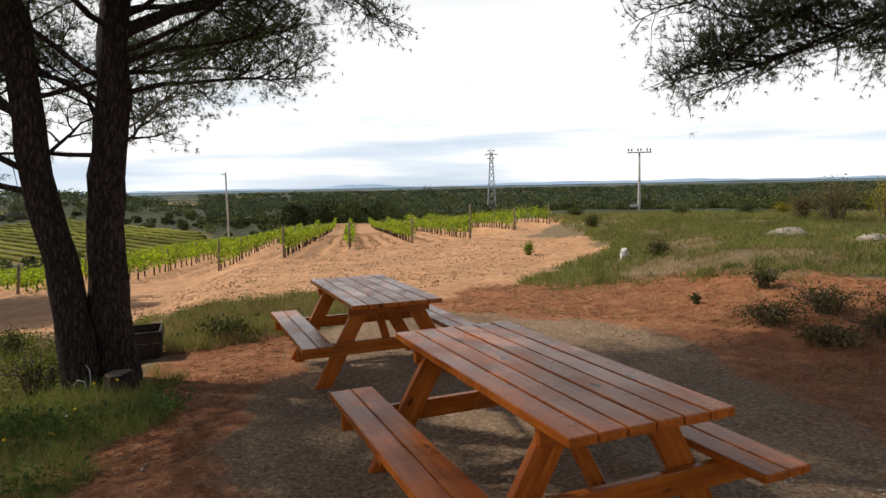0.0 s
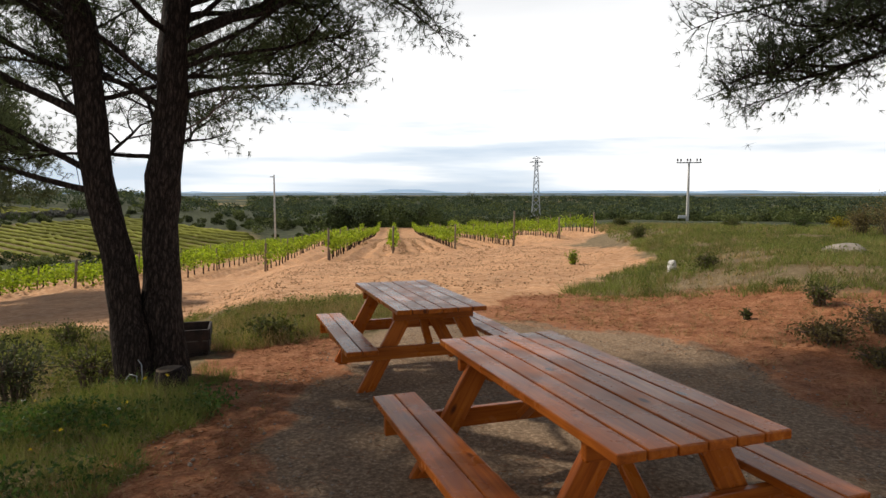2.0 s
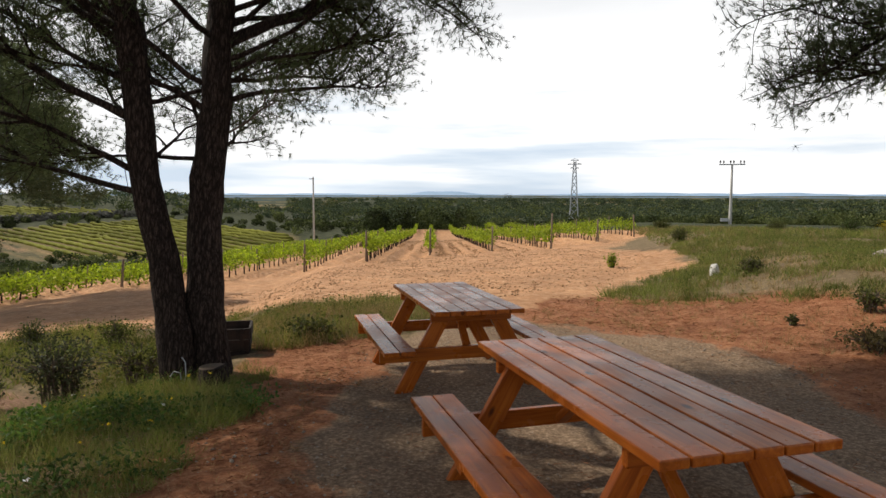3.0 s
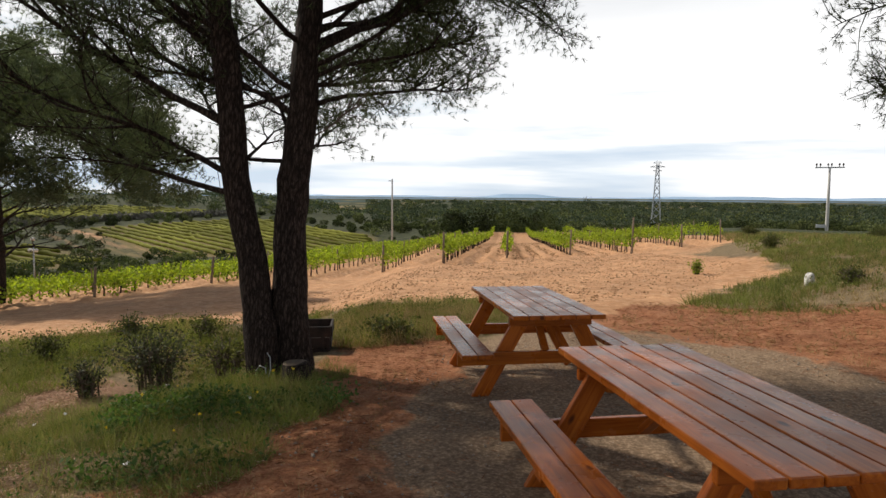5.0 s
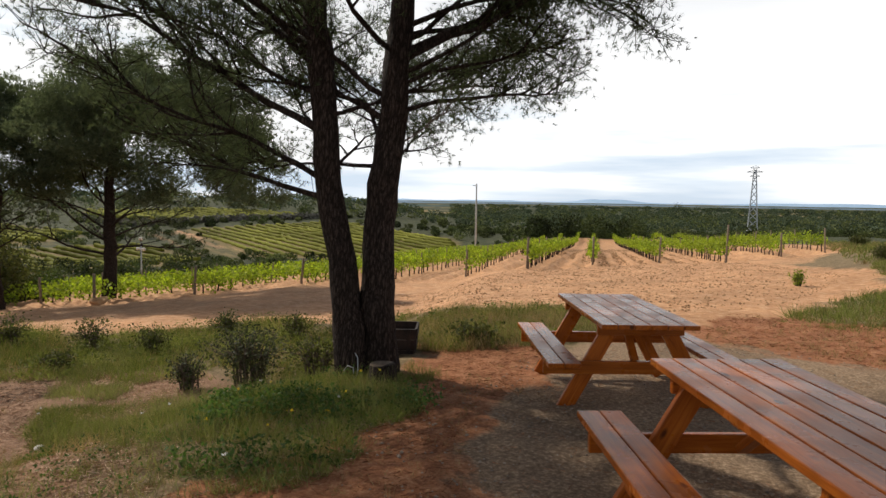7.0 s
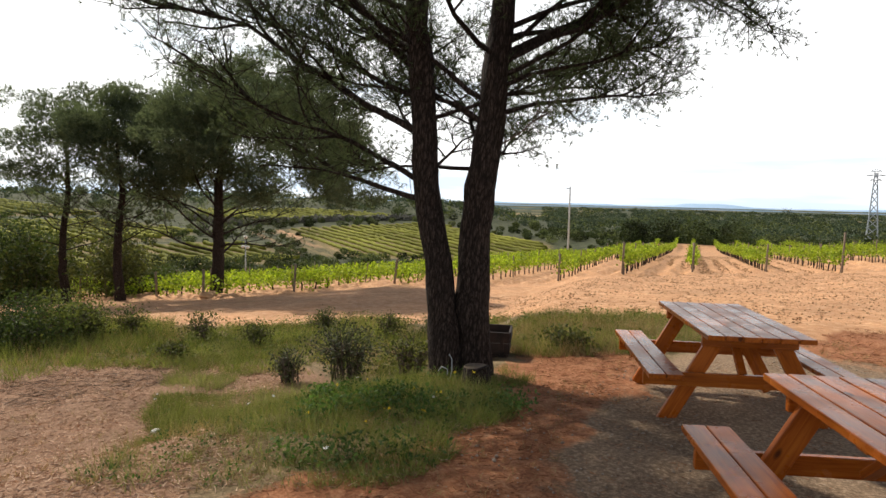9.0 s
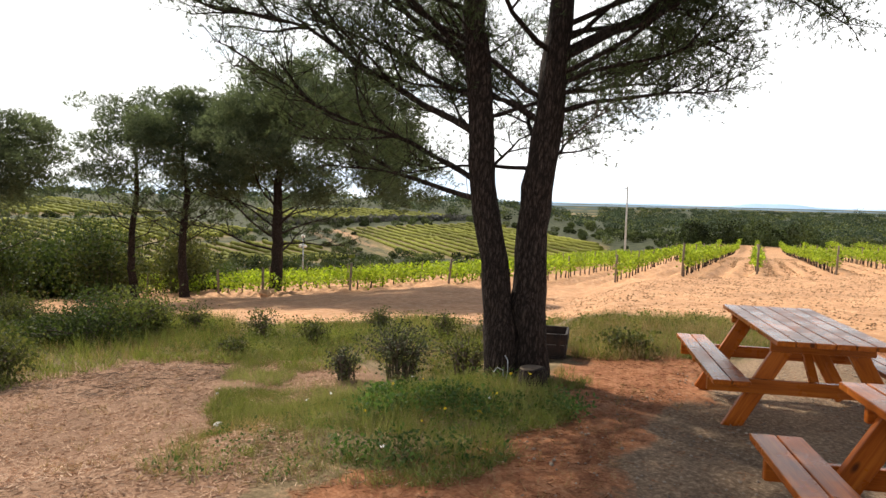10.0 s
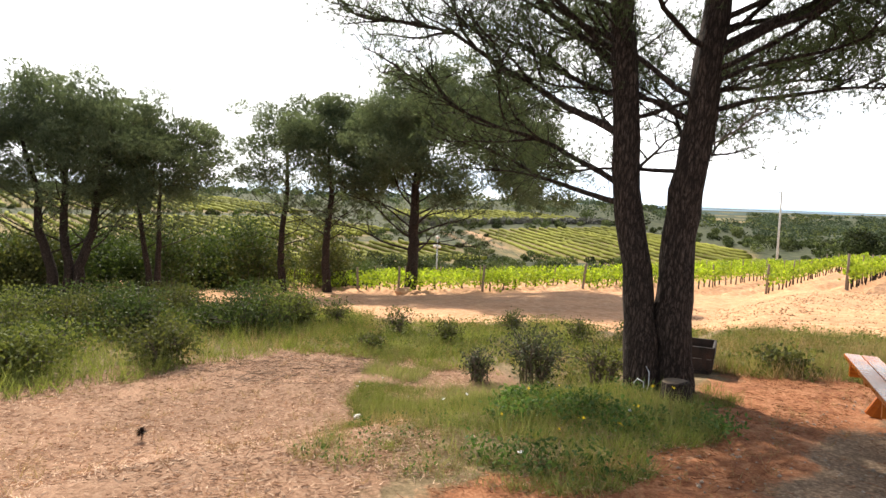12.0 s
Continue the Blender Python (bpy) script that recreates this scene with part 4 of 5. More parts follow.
# ---- shrubs ----
def shrub(x, y, r, h, label, seed, n=900, size=0.05, mat=None, airy=0.5, group="", stems=9, name="shrub"):
    g = np.random.default_rng(seed)
    root = new(name)
    tagged(root, label, "shrub", group)
    z = land1(x, y)
    root.location = (x, y, z)
    st, tips = Soup(), []
    for k in range(stems):
        a = g.uniform(0, 2 * math.pi)
        lean = g.uniform(0.1, 1.0)
        tip = np.array([math.cos(a) * r * lean * 0.8, math.sin(a) * r * lean * 0.8, h * g.uniform(0.6, 0.95) * (1.05 - 0.35 * lean)])
        mid = tip * 0.5 + np.array([*g.normal(0, 0.06 * r, 2), 0.08 * h])
        st.add(*tube([(0.4 * tip[0], 0.4 * tip[1], -0.05), mid, tip], [0.012 + 0.008 * r, 0.009, 0.004], 5))
        tips += [tip, mid * 0.6 + tip * 0.4, mid, mid * np.array([1.0, 1.0, 0.5])]
        for _ in range(3):
            t2 = mid + (tip - mid) * g.uniform(0, 0.9) + g.normal(0, 0.22, 3) * np.array([r, r, h * 0.7])
            t2[2] = abs(t2[2])
            st.add(*tube([mid, (mid + t2) / 2 + g.normal(0, 0.02, 3), t2], [0.006, 0.005, 0.003], 4))
            tips.append(t2)
    link("stem_tangle", st.mesh("stem_tangle"), M_TWIG, root)
    tips = np.array(tips)
    c = tips[g.integers(0, len(tips), n)] + g.normal(0, 1, (n, 3)) * np.array([r, r, h * 0.8]) * (0.09 + 0.2 * (1 - airy))
    c[:, 2] = np.where(c[:, 2] > h * 1.05, h * g.uniform(0.5, 1.05, n), np.maximum(c[:, 2], 0.02))
    v, f = leaves(c, size, g, 0.55, 0.6)
    link("foliage", tri_mesh("foliage", v, f), mat or M_SCRUB, root)["kind"] = "stuff"
    return root


M_BROOM = mat_leaf("yellow_green_leaves", (0.16, 0.15, 0.02), (0.42, 0.33, 0.035), (1.1, 1.0, 0.4), 1.5, 0.6, 0.35)
M_OLIVE = mat_leaf("dull_olive_leaves", (0.055, 0.066, 0.024), (0.14, 0.14, 0.052), (1.0, 1.05, 0.5), 1.2, 0.6, 0.35)
M_GRASSY = mat_leaf("light_green_leaves", (0.09, 0.11, 0.03), (0.2, 0.21, 0.07), (1.0, 1.05, 0.5), 1.2, 0.6, 0.35)
M_GREYGREEN = mat_leaf("grey_green_leaves", (0.04, 0.048, 0.026), (0.12, 0.125, 0.07), (0.9, 1.0, 0.5), 1.5, 0.5, 0.25)
M_BUSHDRY = mat_leaf("brownish_twigs", (0.10, 0.085, 0.04), (0.24, 0.19, 0.09), (1.0, 0.95, 0.5), 1.2, 0.7, 0.3)
shrub(-6.0, 7.25, 0.66, 0.92, "low evergreen shrub with small dark leaves on thin stems", 41, 1900, 0.05, M_GREYGREEN, airy=0.82, stems=24)
shrub(-6.5, 6.65, 0.42, 0.48, "small evergreen shrub with sparse dark leaves", 42, 800, 0.045, M_GREYGREEN, airy=0.85, stems=18)
shrub(-4.75, 7.1, 0.55, 0.62, "tall weedy clump beside the pine trunks", 43, 900, 0.05, M_OLIVE, 0.4, stems=16)
shrub(-3.2, 8.6, 0.4, 0.36, "leafy green weeds beside the rusty box", 44, 900, 0.06, M_OLIVE, 0.4, stems=14)
g0 = np.random.default_rng(77)
made = 0
while made < 40:
    az, d = g0.uniform(62, 92), g0.uniform(9.8, 21)
    if d < 10.0 + (78 - az) * 0.16 or (az < 70 and d > 14.5):
        continue
    x, y = polar(az, d)
    shrub(x, y, g0.uniform(0.55, 1.05), g0.uniform(0.45, 1.0), "dense low scrub bush of mixed green leaves", 300 + made, 2600, 0.06,
          (M_SCRUB, M_OLIVE, M_OLIVE, M_GRASSY, M_SCRUB)[made % 5], 0.3, "low scrub", 12)
    made += 1
for k in range(46):
    az, d = g0.uniform(59, 93), g0.uniform(34, 46)
    x, y = polar(az, d)
    shrub(x, y, g0.uniform(1.5, 2.4), g0.uniform(2.5, 3.9) if az > 61.5 else g0.uniform(0.8, 1.3), "dark undergrowth bush behind the row of pines", 400 + k, 3200, 0.17, (M_SCRUB, M_SCRUB, M_OLIVE)[k % 3], 0.2, "undergrowth", 10)
for k, (az, d, r, h) in enumerate([(56, 13.6, 0.5, 0.55), (52, 12.6, 0.4, 0.45), (65.5, 14.6, 0.6, 0.75), (61.5, 14.5, 0.55, 0.6), (46, 14.5, 0.4, 0.5), (40.5, 13.2, 0.45, 0.55), (58.5, 11.6, 0.3, 0.3), (36.5, 13.4, 0.4, 0.5)]):
    x, y = polar(az, d)
    shrub(x, y, r, h, "low green weeds along the road edge", 450 + k, 800, 0.055, M_OLIVE, 0.4, "roadside weeds", 12)
# bank beyond the gravel
for k, (az, d, r, h, mt, lab) in enumerate([
        (-24.0, 29, 1.5, 1.75, M_BUSHDRY, "large brownish bush with bare twigs on the bank"), (-27.5, 31, 1.6, 1.6, M_BROOM, "yellow-flowering broom bush on the bank"),
        (-21.8, 30, 0.9, 1.2, M_BUSHDRY, "brownish bush with bare twigs on the bank"),
        (-18.1, 48, 0.95, 1.15, M_SCRUB, "round dark green bush on the bank"), (-0.7, 22.6, 0.32, 0.5, M_VINE, "small bright green weed bush in the bare earth"),
        (-19.6, 11.0, 0.32, 0.36, M_OLIVE, "small dark seedling bush at the edge of the shade"), (-14.5, 10.2, 0.10, 0.15, M_OLIVE, "small green seedling in the needles"),
        (-11.5, 16.5, 0.4, 0.4, M_OLIVE, "low weed clump in the grass"), (-6, 30, 0.6, 0.6, M_OLIVE, "low weed clump in the grass"), (-13, 62, 1.0, 0.9, M_OLIVE, "low weed clump in the grass"),
        (-20.5, 60, 1.2, 1.2, M_BROOM, "yellow-green bush on the bank"), (-4.5, 60, 1.0, 0.8, M_OLIVE, "low weed clump in the grass")]):
    x, y = polar(az, d)
    shrub(x, y, r, h, lab, 500 + k, int(700 + 1500 * r) if r > 0.5 else int(120 + 1100 * r), 0.045 + 0.0008 * d, mt, 0.8, "", 22)

for k, (x, y, r, h) in enumerate([(3.7, 8.9, 0.5, 0.28), (4.5, 9.3, 0.6, 0.36), (5.3, 9.0, 0.6, 0.4), (4.7, 8.1, 0.55, 0.3), (5.5, 7.7, 0.6, 0.36), (3.9, 7.9, 0.4, 0.2)]):
    shrub(x, y, r, h, "low dry brown brushwood in the shade beside the gravel", 540 + k, 1100, 0.045, M_BUSHDRY, 0.5, "dry brushwood", 20)

# ---- grass, litter, stones ----
def scatter(poly, n, g):
    xs, ys = [p[0] for p in poly], [p[1] for p in poly]
    x, y = g.uniform(min(xs), max(xs), n * 4), g.uniform(min(ys), max(ys), n * 4)
    ok = inside(poly, x + 0.25 * vnoise(x * 2, y * 2, 3), y + 0.25 * vnoise(x * 2, y * 2, 4))
    x, y = x[ok][:n], y[ok][:n]
    return np.stack([x, y, land(x, y)], 1)


def grass(name, poly, n, height, width, count, mat, label, seed, spread=0.35, patch=0.0, scale=1.2):
    g = np.random.default_rng(seed)
    p = scatter(poly, n, g)
    k = vnoise(p[:, 0] * scale, p[:, 1] * scale, seed) * 0.7 + vnoise(p[:, 0] * scale * 2.7, p[:, 1] * scale * 2.7, seed + 1) * 0.3
    p, k = p[k > patch - 0.6], k[k > patch - 0.6]
    hh = height * (0.65 + 0.5 * np.clip(k + 0.3, 0, 1)) * g.uniform(0.7, 1.3, len(p))
    p[:, 2] -= 0.015
    way = np.tile([[0.0, 0.0, 1.0]], (len(p), 1)) + 0.25 * g.standard_normal((len(p), 3))
    v, f = blades(p, unit(way), hh, width, g, count, spread, 0.08)
    # the blades of a tuft stand a little apart
    off = np.repeat(g.normal(0, height * 0.16, (len(p) * count, 2)), 3, 0)
    v[:, :2] += off
    ob = link(name, tri_mesh(name, v, f), mat)
    tagged(ob, label, "grass", kind="stuff")


M_GRASSPALE = mat_leaf("pale_grass", (0.12, 0.13, 0.05), (0.3, 0.3, 0.13), (1.1, 1.1, 0.6), 0.9, 0.6, 0.4)
M_WEED = mat_leaf("weed_leaves", (0.04, 0.075, 0.022), (0.115, 0.165, 0.052), (1.0, 1.2, 0.5), 1.5, 0.6, 0.35)
M_PETAL = mat_leaf("white_petals", (0.6, 0.6, 0.58), (0.8, 0.8, 0.78), (1, 1, 1), 3, 0.6, 0.3)
M_YELLOW = mat_leaf("yellow_petals", (0.6, 0.42, 0.03), (0.75, 0.55, 0.05), (1, 1, 0.6), 3, 0.6, 0.3)
LAWN = [(-7.2, 5.0), (-6.4, 5.9), (-5.2, 6.7), (-4.0, 6.2), (-2.8, 6.3), (-2.2, 5.3), (-2.0, 4.2), (-1.95, 3.6), (-2.25, 3.0), (-2.9, 2.5), (-3.5, 2.35), (-4.9, 3.5)]
VERGE = [(-15.2, 8.0), (-11.7, 9.1), (-10.6, 12.8), (-6.6, 12.9), (-5.2, 9.2), (-4.6, 7.2), (-6.0, 7.4), (-7.8, 6.3), (-9.8, 5.2), (-12.5, 6.2)]
STRIP = [(-5.6, 11.6), (-3.7, 13.6), (-2.0, 12.2), (-1.4, 11.2), (-2.2, 8.9), (-3.2, 7.9), (-4.2, 7.9)]
BANK = [(0.6, 14.4), (2.5, 13.2), (4.1, 11.8), (6.5, 10.8), (14, 14), (20, 30), (3.2, 30), (3.4, 21.5), (1.6, 18.5)]
BANK_FAR = [(3, 29), (19, 29), (34, 58), (30, 75), (2, 75), (3, 47)]
grass("lawn_grass", LAWN, 7000, 0.15, 0.005, 10, M_GRASS, "patch of lush green grass beside the pines", 61, 0.55, 0.35, 1.1)
grass("lawn_tall_grass", LAWN, 1700, 0.28, 0.004, 7, M_GRASSPALE, "taller pale grass stalks in the lawn", 60, 0.35, 0.3, 1.6)
grass("lawn_dry_grass", LAWN, 1700, 0.16, 0.005, 7, M_DRY, "dry straw stalks among the green grass", 62, 0.6, 0.25)


def weeds(name, poly, n, h, size, mat, label, seed, patch=0.2, per=14):
    """Low broad-leaved weeds: small leaves in loose rosettes."""
    g = np.random.default_rng(seed)
    p = scatter(poly, n, g)
    k = vnoise(p[:, 0] * 1.4, p[:, 1] * 1.4, seed)
    p = p[k > patch - 0.5]
    c = np.repeat(p, per, 0)
    c = c + g.normal(0, 1, c.shape) * np.array([0.05, 0.05, 0]) + np.stack([np.zeros(len(c)), np.zeros(len(c)), h * g.random(len(c)) ** 1.3 + 0.01], 1)
    v, f = leaves(c, size, g, 0.5, 0.8)
    tagged(link(name, tri_mesh(name, v, f), mat), label, "weeds", kind="stuff")


WEEDY = [(-4.6, 5.2), (-3.4, 6.1), (-2.5, 6.2), (-2.0, 5.2), (-2.0, 4.0), (-2.7, 3.2), (-3.5, 4.2)]
weeds("lawn_weeds", WEEDY, 650, 0.16, 0.042, M_WEED, "dark green leafy weeds at the edge of the needles", 74)
weeds("lawn_clover", LAWN, 220, 0.07, 0.03, M_WEED, "low clover leaves in the grass", 75, 0.4)
weeds("strip_weeds", STRIP, 260, 0.2, 0.05, M_GRASSY, "leafy weeds in the grass strip", 76, 0.3)
weeds("verge_weeds", VERGE, 1100, 0.22, 0.05, M_GRASSY, "leafy weeds in the verge", 77, 0.4)
weeds("bank_weeds", BANK, 900, 0.28, 0.06, M_GRASSY, "leafy weeds on the bank", 78, 0.5)


def flowers(name, poly, n, h, size, mat, label, seed):
    g = np.random.default_rng(seed)
    p = scatter(poly, n, g)
    p[:, 2] += h * g.uniform(0.7, 1.2, len(p))
    c = np.repeat(p, 5, 0) + g.normal(0, size * 0.35, (len(p) * 5, 3)) * np.array([1, 1, 0.3])
    v, f = leaves(c, size, g, 0.7, 2.0)
    tagged(link(name, tri_mesh(name, v, f), mat), label, "flowers", kind="stuff")


flowers("white_flowers", LAWN, 9, 0.17, 0.022, M_PETAL, "small white flowers in the grass", 79)
flowers("yellow_flowers", WEEDY, 10, 0.2, 0.024, M_YELLOW, "small yellow flowers in the weeds", 80)
grass("verge_grass", VERGE, 4500, 0.26, 0.008, 9, M_GRASS, "rough grass between the road and the pines", 63, 0.4, 0.25)
grass("verge_dry_grass", VERGE, 2200, 0.24, 0.006, 7, M_DRY, "dry yellow grass between the road and the pines", 64, 0.4, 0.4)
grass("strip_grass", STRIP, 1500, 0.24, 0.007, 9, M_GRASS, "tall grass strip behind the far table", 65, 0.35, 0.15)
grass("strip_dry_grass", STRIP, 1900, 0.3, 0.006, 6, M_DRY, "dry grass strip behind the far table", 66, 0.35, 0.2)
grass("bank_grass", BANK, 12000, 0.29, 0.012, 8, M_GRASS, "rough green grass on the bank", 67, 0.4, 0.25, 0.6)
grass("bank_dry_grass", BANK, 4500, 0.24, 0.010, 7, M_DRY, "dry pale grass on the bank", 68, 0.45, 0.3, 0.6)
grass("far_bank_grass", BANK_FAR, 5500, 0.40, 0.028, 8, M_GRASS, "rough green grass on the far bank", 69, 0.4, 0.2, 0.25)
grass("far_bank_dry_grass", BANK_FAR, 3200, 0.38, 0.028, 7, M_DRY, "dry pale grass on the far bank", 70, 0.4, 0.3, 0.25)
grass("straw_tufts", STRAW, 420, 0.14, 0.005, 9, M_DRY, "sparse dry tufts on the littered ground", 71, 0.5, 0.35)
grass("needle_side_tufts", NEEDLES_B, 500, 0.09, 0.004, 7, M_DRY, "sparse dry blades in the fallen needles", 85, 0.6, 0.45)
grass("needle_green_tufts", [(0.4, 13.6), (3, 12.6), (5, 10.8), (9, 9.6), (9, 11.5), (4.5, 12.6), (2.4, 13.8)], 900, 0.18, 0.008, 8, M_GRASS, "thin green tufts where the needles meet the bank", 94, 0.45, 0.3)
grass("needle_tufts", NEEDLES, 1600, 0.13, 0.006, 7, M_DRY, "sparse dry tufts in the fallen needles", 72, 0.5, 0.4)
grass("foot_grass", [(-4.0, 5.8), (-4.1, 6.7), (-3.2, 7.2), (-2.6, 6.4), (-3.0, 5.7)], 420, 0.16, 0.005, 9, M_GRASS, "thin grass round the foot of the pines", 73, 0.4, 0.2)


def litter(name, poly, n, length, width, mat, label, seed):
    """Fallen needles, chips and straw lying flat."""
    g = np.random.default_rng(seed)
    p = scatter(poly, n, g)
    p[:, 2] += g.uniform(0.002, 0.016, len(p))
    way = g.standard_normal((len(p), 3)) * np.array([1, 1, 0.12])
    v, f = blades(p, unit(way), length, width, g, 1, 0.05)
    ob = link(name, tri_mesh(name, v, f), mat)
    tagged(ob, label, "litter", kind="stuff")


M_LITTER = mat_leaf("fallen_needles", (0.14, 0.05, 0.022), (0.42, 0.2, 0.10), (0.8, 0.7, 0.6), 1.2, 0.8, 0.1)
M_CHIP = mat_leaf("straw_chips", (0.27, 0.15, 0.09), (0.70, 0.50, 0.35), (0.8, 0.7, 0.6), 1.0, 0.8, 0.1)
litter("fallen_needles", NEEDLES, 9000, 0.11, 0.009, M_LITTER, "reddish fallen pine needles", 81)
litter("needle_litter", NEEDLES_B, 5000, 0.09, 0.006, M_LITTER, "reddish fallen pine needles by the tables", 82)
litter("straw_litter", STRAW, 34000, 0.07, 0.0095, M_CHIP, "pale straw and bark chips on the ground", 83)
litter("lawn_litter", LAWN, 6000, 0.07, 0.008, M_CHIP, "straw and bark chips among the grass", 86)
UNDER = [polar(a, d) for a, d in ((60, 12.5), (58, 16), (64, 21), (78, 24), (93, 24), (93, 9.0), (84, 8.8), (76, 9.6), (68, 11))]
grass("scrub_grass", UNDER, 6500, 0.34, 0.009, 8, M_GRASS, "rough grass between the low scrub bushes", 89, 0.4, 0.15, 0.5)
grass("scrub_dry_grass", UNDER, 3000, 0.3, 0.008, 7, M_DRY, "dry stalks between the low scrub bushes", 90, 0.4, 0.3, 0.5)
PATCH = [(-9.0, 6.3), (-10.2, 7.8), (-9.2, 9.0), (-7.3, 6.8), (-6.8, 5.7), (-7.4, 5.4)]
grass("track_side_grass", PATCH, 1500, 0.2, 0.006, 9, M_GRASSPALE, "pale green grass tufts beside the littered ground", 87, 0.45, 0.3, 1.4)
TWIGS = [(-8.9, 3.7), (-9.5, 4.8), (-8.8, 6.3), (-7.6, 5.7), (-7.6, 4.2), (-7.4, 3.3)]
litter("fallen_twigs", TWIGS, 420, 0.4, 0.008, M_TWIG, "grey fallen pine twigs lying on the ground", 88)
litter("gravel_litter", GRAVEL, 6000, 0.08, 0.005, M_LITTER, "needles strewn over the gravel", 84)


def pebbles(name, poly, n, lo, hi, label, seed, mat):
    g = np.random.default_rng(seed)
    p = scatter(poly, n, g)
    n = len(p)
    r = np.exp(g.uniform(math.log(lo), math.log(hi), n))
    base = np.array([[1, 0, 0], [0, 1, 0], [-1, 0, 0], [0, -1, 0], [0, 0, 0.75], [0, 0, -0.5]], float)
    v = base[None] * r[:, None, None] * g.uniform(0.6, 1.3, (n, 6, 1))
    a = g.uniform(0, 6.28, n)
    c, s = np.cos(a)[:, None], np.sin(a)[:, None]
    v = np.stack([v[..., 0] * c - v[..., 1] * s, v[..., 0] * s + v[..., 1] * c, v[..., 2]], -1) + p[:, None]
    f = np.array([[0, 1, 4], [1, 2, 4], [2, 3, 4], [3, 0, 4], [1, 0, 5], [2, 1, 5], [3, 2, 5], [0, 3, 5]])
    f = (np.arange(n)[:, None, None] * 6 + f[None]).reshape(-1, 3)
    tagged(link(name, tri_mesh(name, v.reshape(-1, 3), f), mat), label, "stones", kind="stuff")


M_PEBBLE = mat_plain("pebble", [(0.3, (0.16, 0.12, 0.09)), (0.7, (0.42, 0.34, 0.26))], 3, 0.95)
pebbles("gravel_stones", GRAVEL, 7000, 0.005, 0.02, "small grey stones of the gravel", 91, M_PEBBLE)
M_CLOD = mat_plain("earth_clod", [(0.3, (0.30, 0.16, 0.075)), (0.7, (0.52, 0.33, 0.18))], 2, 0.95)
pebbles("earth_clods", [(-11.5, 19), (-9, 29), (-7.5, 33), (-5, 38), (-1.5, 37), (2.4, 26), (0.4, 17), (-2, 12.5), (-6, 12.5), (-9, 14)], 9000, 0.010, 0.045, "clods and stones on the bare earth", 92, M_CLOD)

pebbles("tilled_clods", [(-8.0, 33), (-24, 70), (-4, 72), (-2.2, 38), (-5.4, 38)], 5000, 0.03, 0.085, "tilled clods between the vine rows", 93, M_CLOD)


# ---- single stones ----
def stone(x, y, size, label, seed, mat=None, sink=0.3):
    bm = bmesh.new()
    bmesh.ops.create_icosphere(bm, subdivisions=3, radius=1.0)
    for v in bm.verts:
        k = 1 + 0.32 * noise.noise(v.co * 1.1 + Vector((seed * 3.1, 0, 0))) + 0.12 * noise.noise(v.co * 3.0 + Vector((0, seed, 0)))
        v.co = Vector((v.co.x * size[0], v.co.y * size[1], v.co.z * size[2])) * k
    ob = part("stone", bm, mat or M_STONE)
    ob.location = (x, y, land1(x, y) + size[2] * (1 - sink) * 0.6)
    ob.rotation_euler = (0, 0, seed)
    return tagged(ob, label, "stone")


M_WHITE = mat_plain("white_stone", [(0.3, (0.55, 0.52, 0.47)), (0.7, (0.78, 0.75, 0.7))], 9, 0.85)
stone(*polar(-20.9, 19.4), (0.55, 0.32, 0.2), "large pale boulder lying in the grass of the bank", 2)
stone(*polar(-8.75, 17.2), (0.11, 0.1, 0.2), "white upright stone in the grass", 3, M_WHITE)
stone(*polar(-26.5, 18.0), (0.4, 0.3, 0.12), "pale flat stone in the grass of the bank", 4)
stone(-5.25, 6.0, (0.07, 0.06, 0.05), "small white stone in the grass", 5, M_WHITE)
stone(-5.6, 4.1, (0.06, 0.045, 0.035), "small white stone on the littered ground", 6, M_WHITE)
stone(-22.4, 16.4, (0.4, 0.35, 0.2), "brown stone at the foot of the pine", 7, M_CLOD)

# ---- poles ----
def post_pole(x, y, h, r, label, mat, name="utility_pole"):
    root = new(name)
    tagged(root, label, "pole")
    root.location = (x, y, land1(x, y) - 0.1)
    v, f = tube([(0, 0, 0), (0, 0, h * 0.5), (0, 0, h)], [r, r * 0.85, r * 0.65], 8)
    link("shaft", tri_mesh("shaft", v, f), mat, root)
    return root


px, py = polar(-9.72, 124)
el_pole = post_pole(px, py, 1.7 + 124 * math.tan(radians(2.45)) - land1(px, py), 0.27, "pale concrete electricity pole with a crossarm and insulators", M_CONCRETE)
ph = 1.7 + 124 * math.tan(radians(2.45)) - land1(px, py)
bm = bmesh.new()
box(bm, (4.2, 0.22, 0.22), Matrix.Translation((0, 0, ph + 0.05)), 0.02)
el_arm = part("crossarm", bm, M_STEEL, el_pole)
for k in (-1.9, -1.35, -0.25, 0.25, 1.35, 1.9):
    v, f = tube([(k, 0, ph + 0.15), (k, 0, ph + 0.35), (k, 0, ph + 0.4), (k, 0, ph + 0.75)], [0.05, 0.05, 0.16, 0.10], 8)
    link("insulator", tri_mesh("insulator", v, f), M_RUST, el_arm)
bm = bmesh.new()
box(bm, (1.3, 0.5, 0.5), Matrix.Translation((-0.9, 0, 0.9)), 0.03)
part("switch_box", bm, M_STEEL, el_pole)

sx, sy = polar(24.9, 99)
sh = 1.7 + 99 * math.tan(radians(1.56)) - land1(sx, sy)
thin = post_pole(sx, sy, sh, 0.17, "slim wooden pole standing beyond the vines", M_CONCRETE)
bm = bmesh.new()
box(bm, (0.7, 0.12, 0.12), Matrix.Translation((-0.25, 0, sh - 0.3)), 0.01)
part("bracket", bm, M_STEEL, thin)

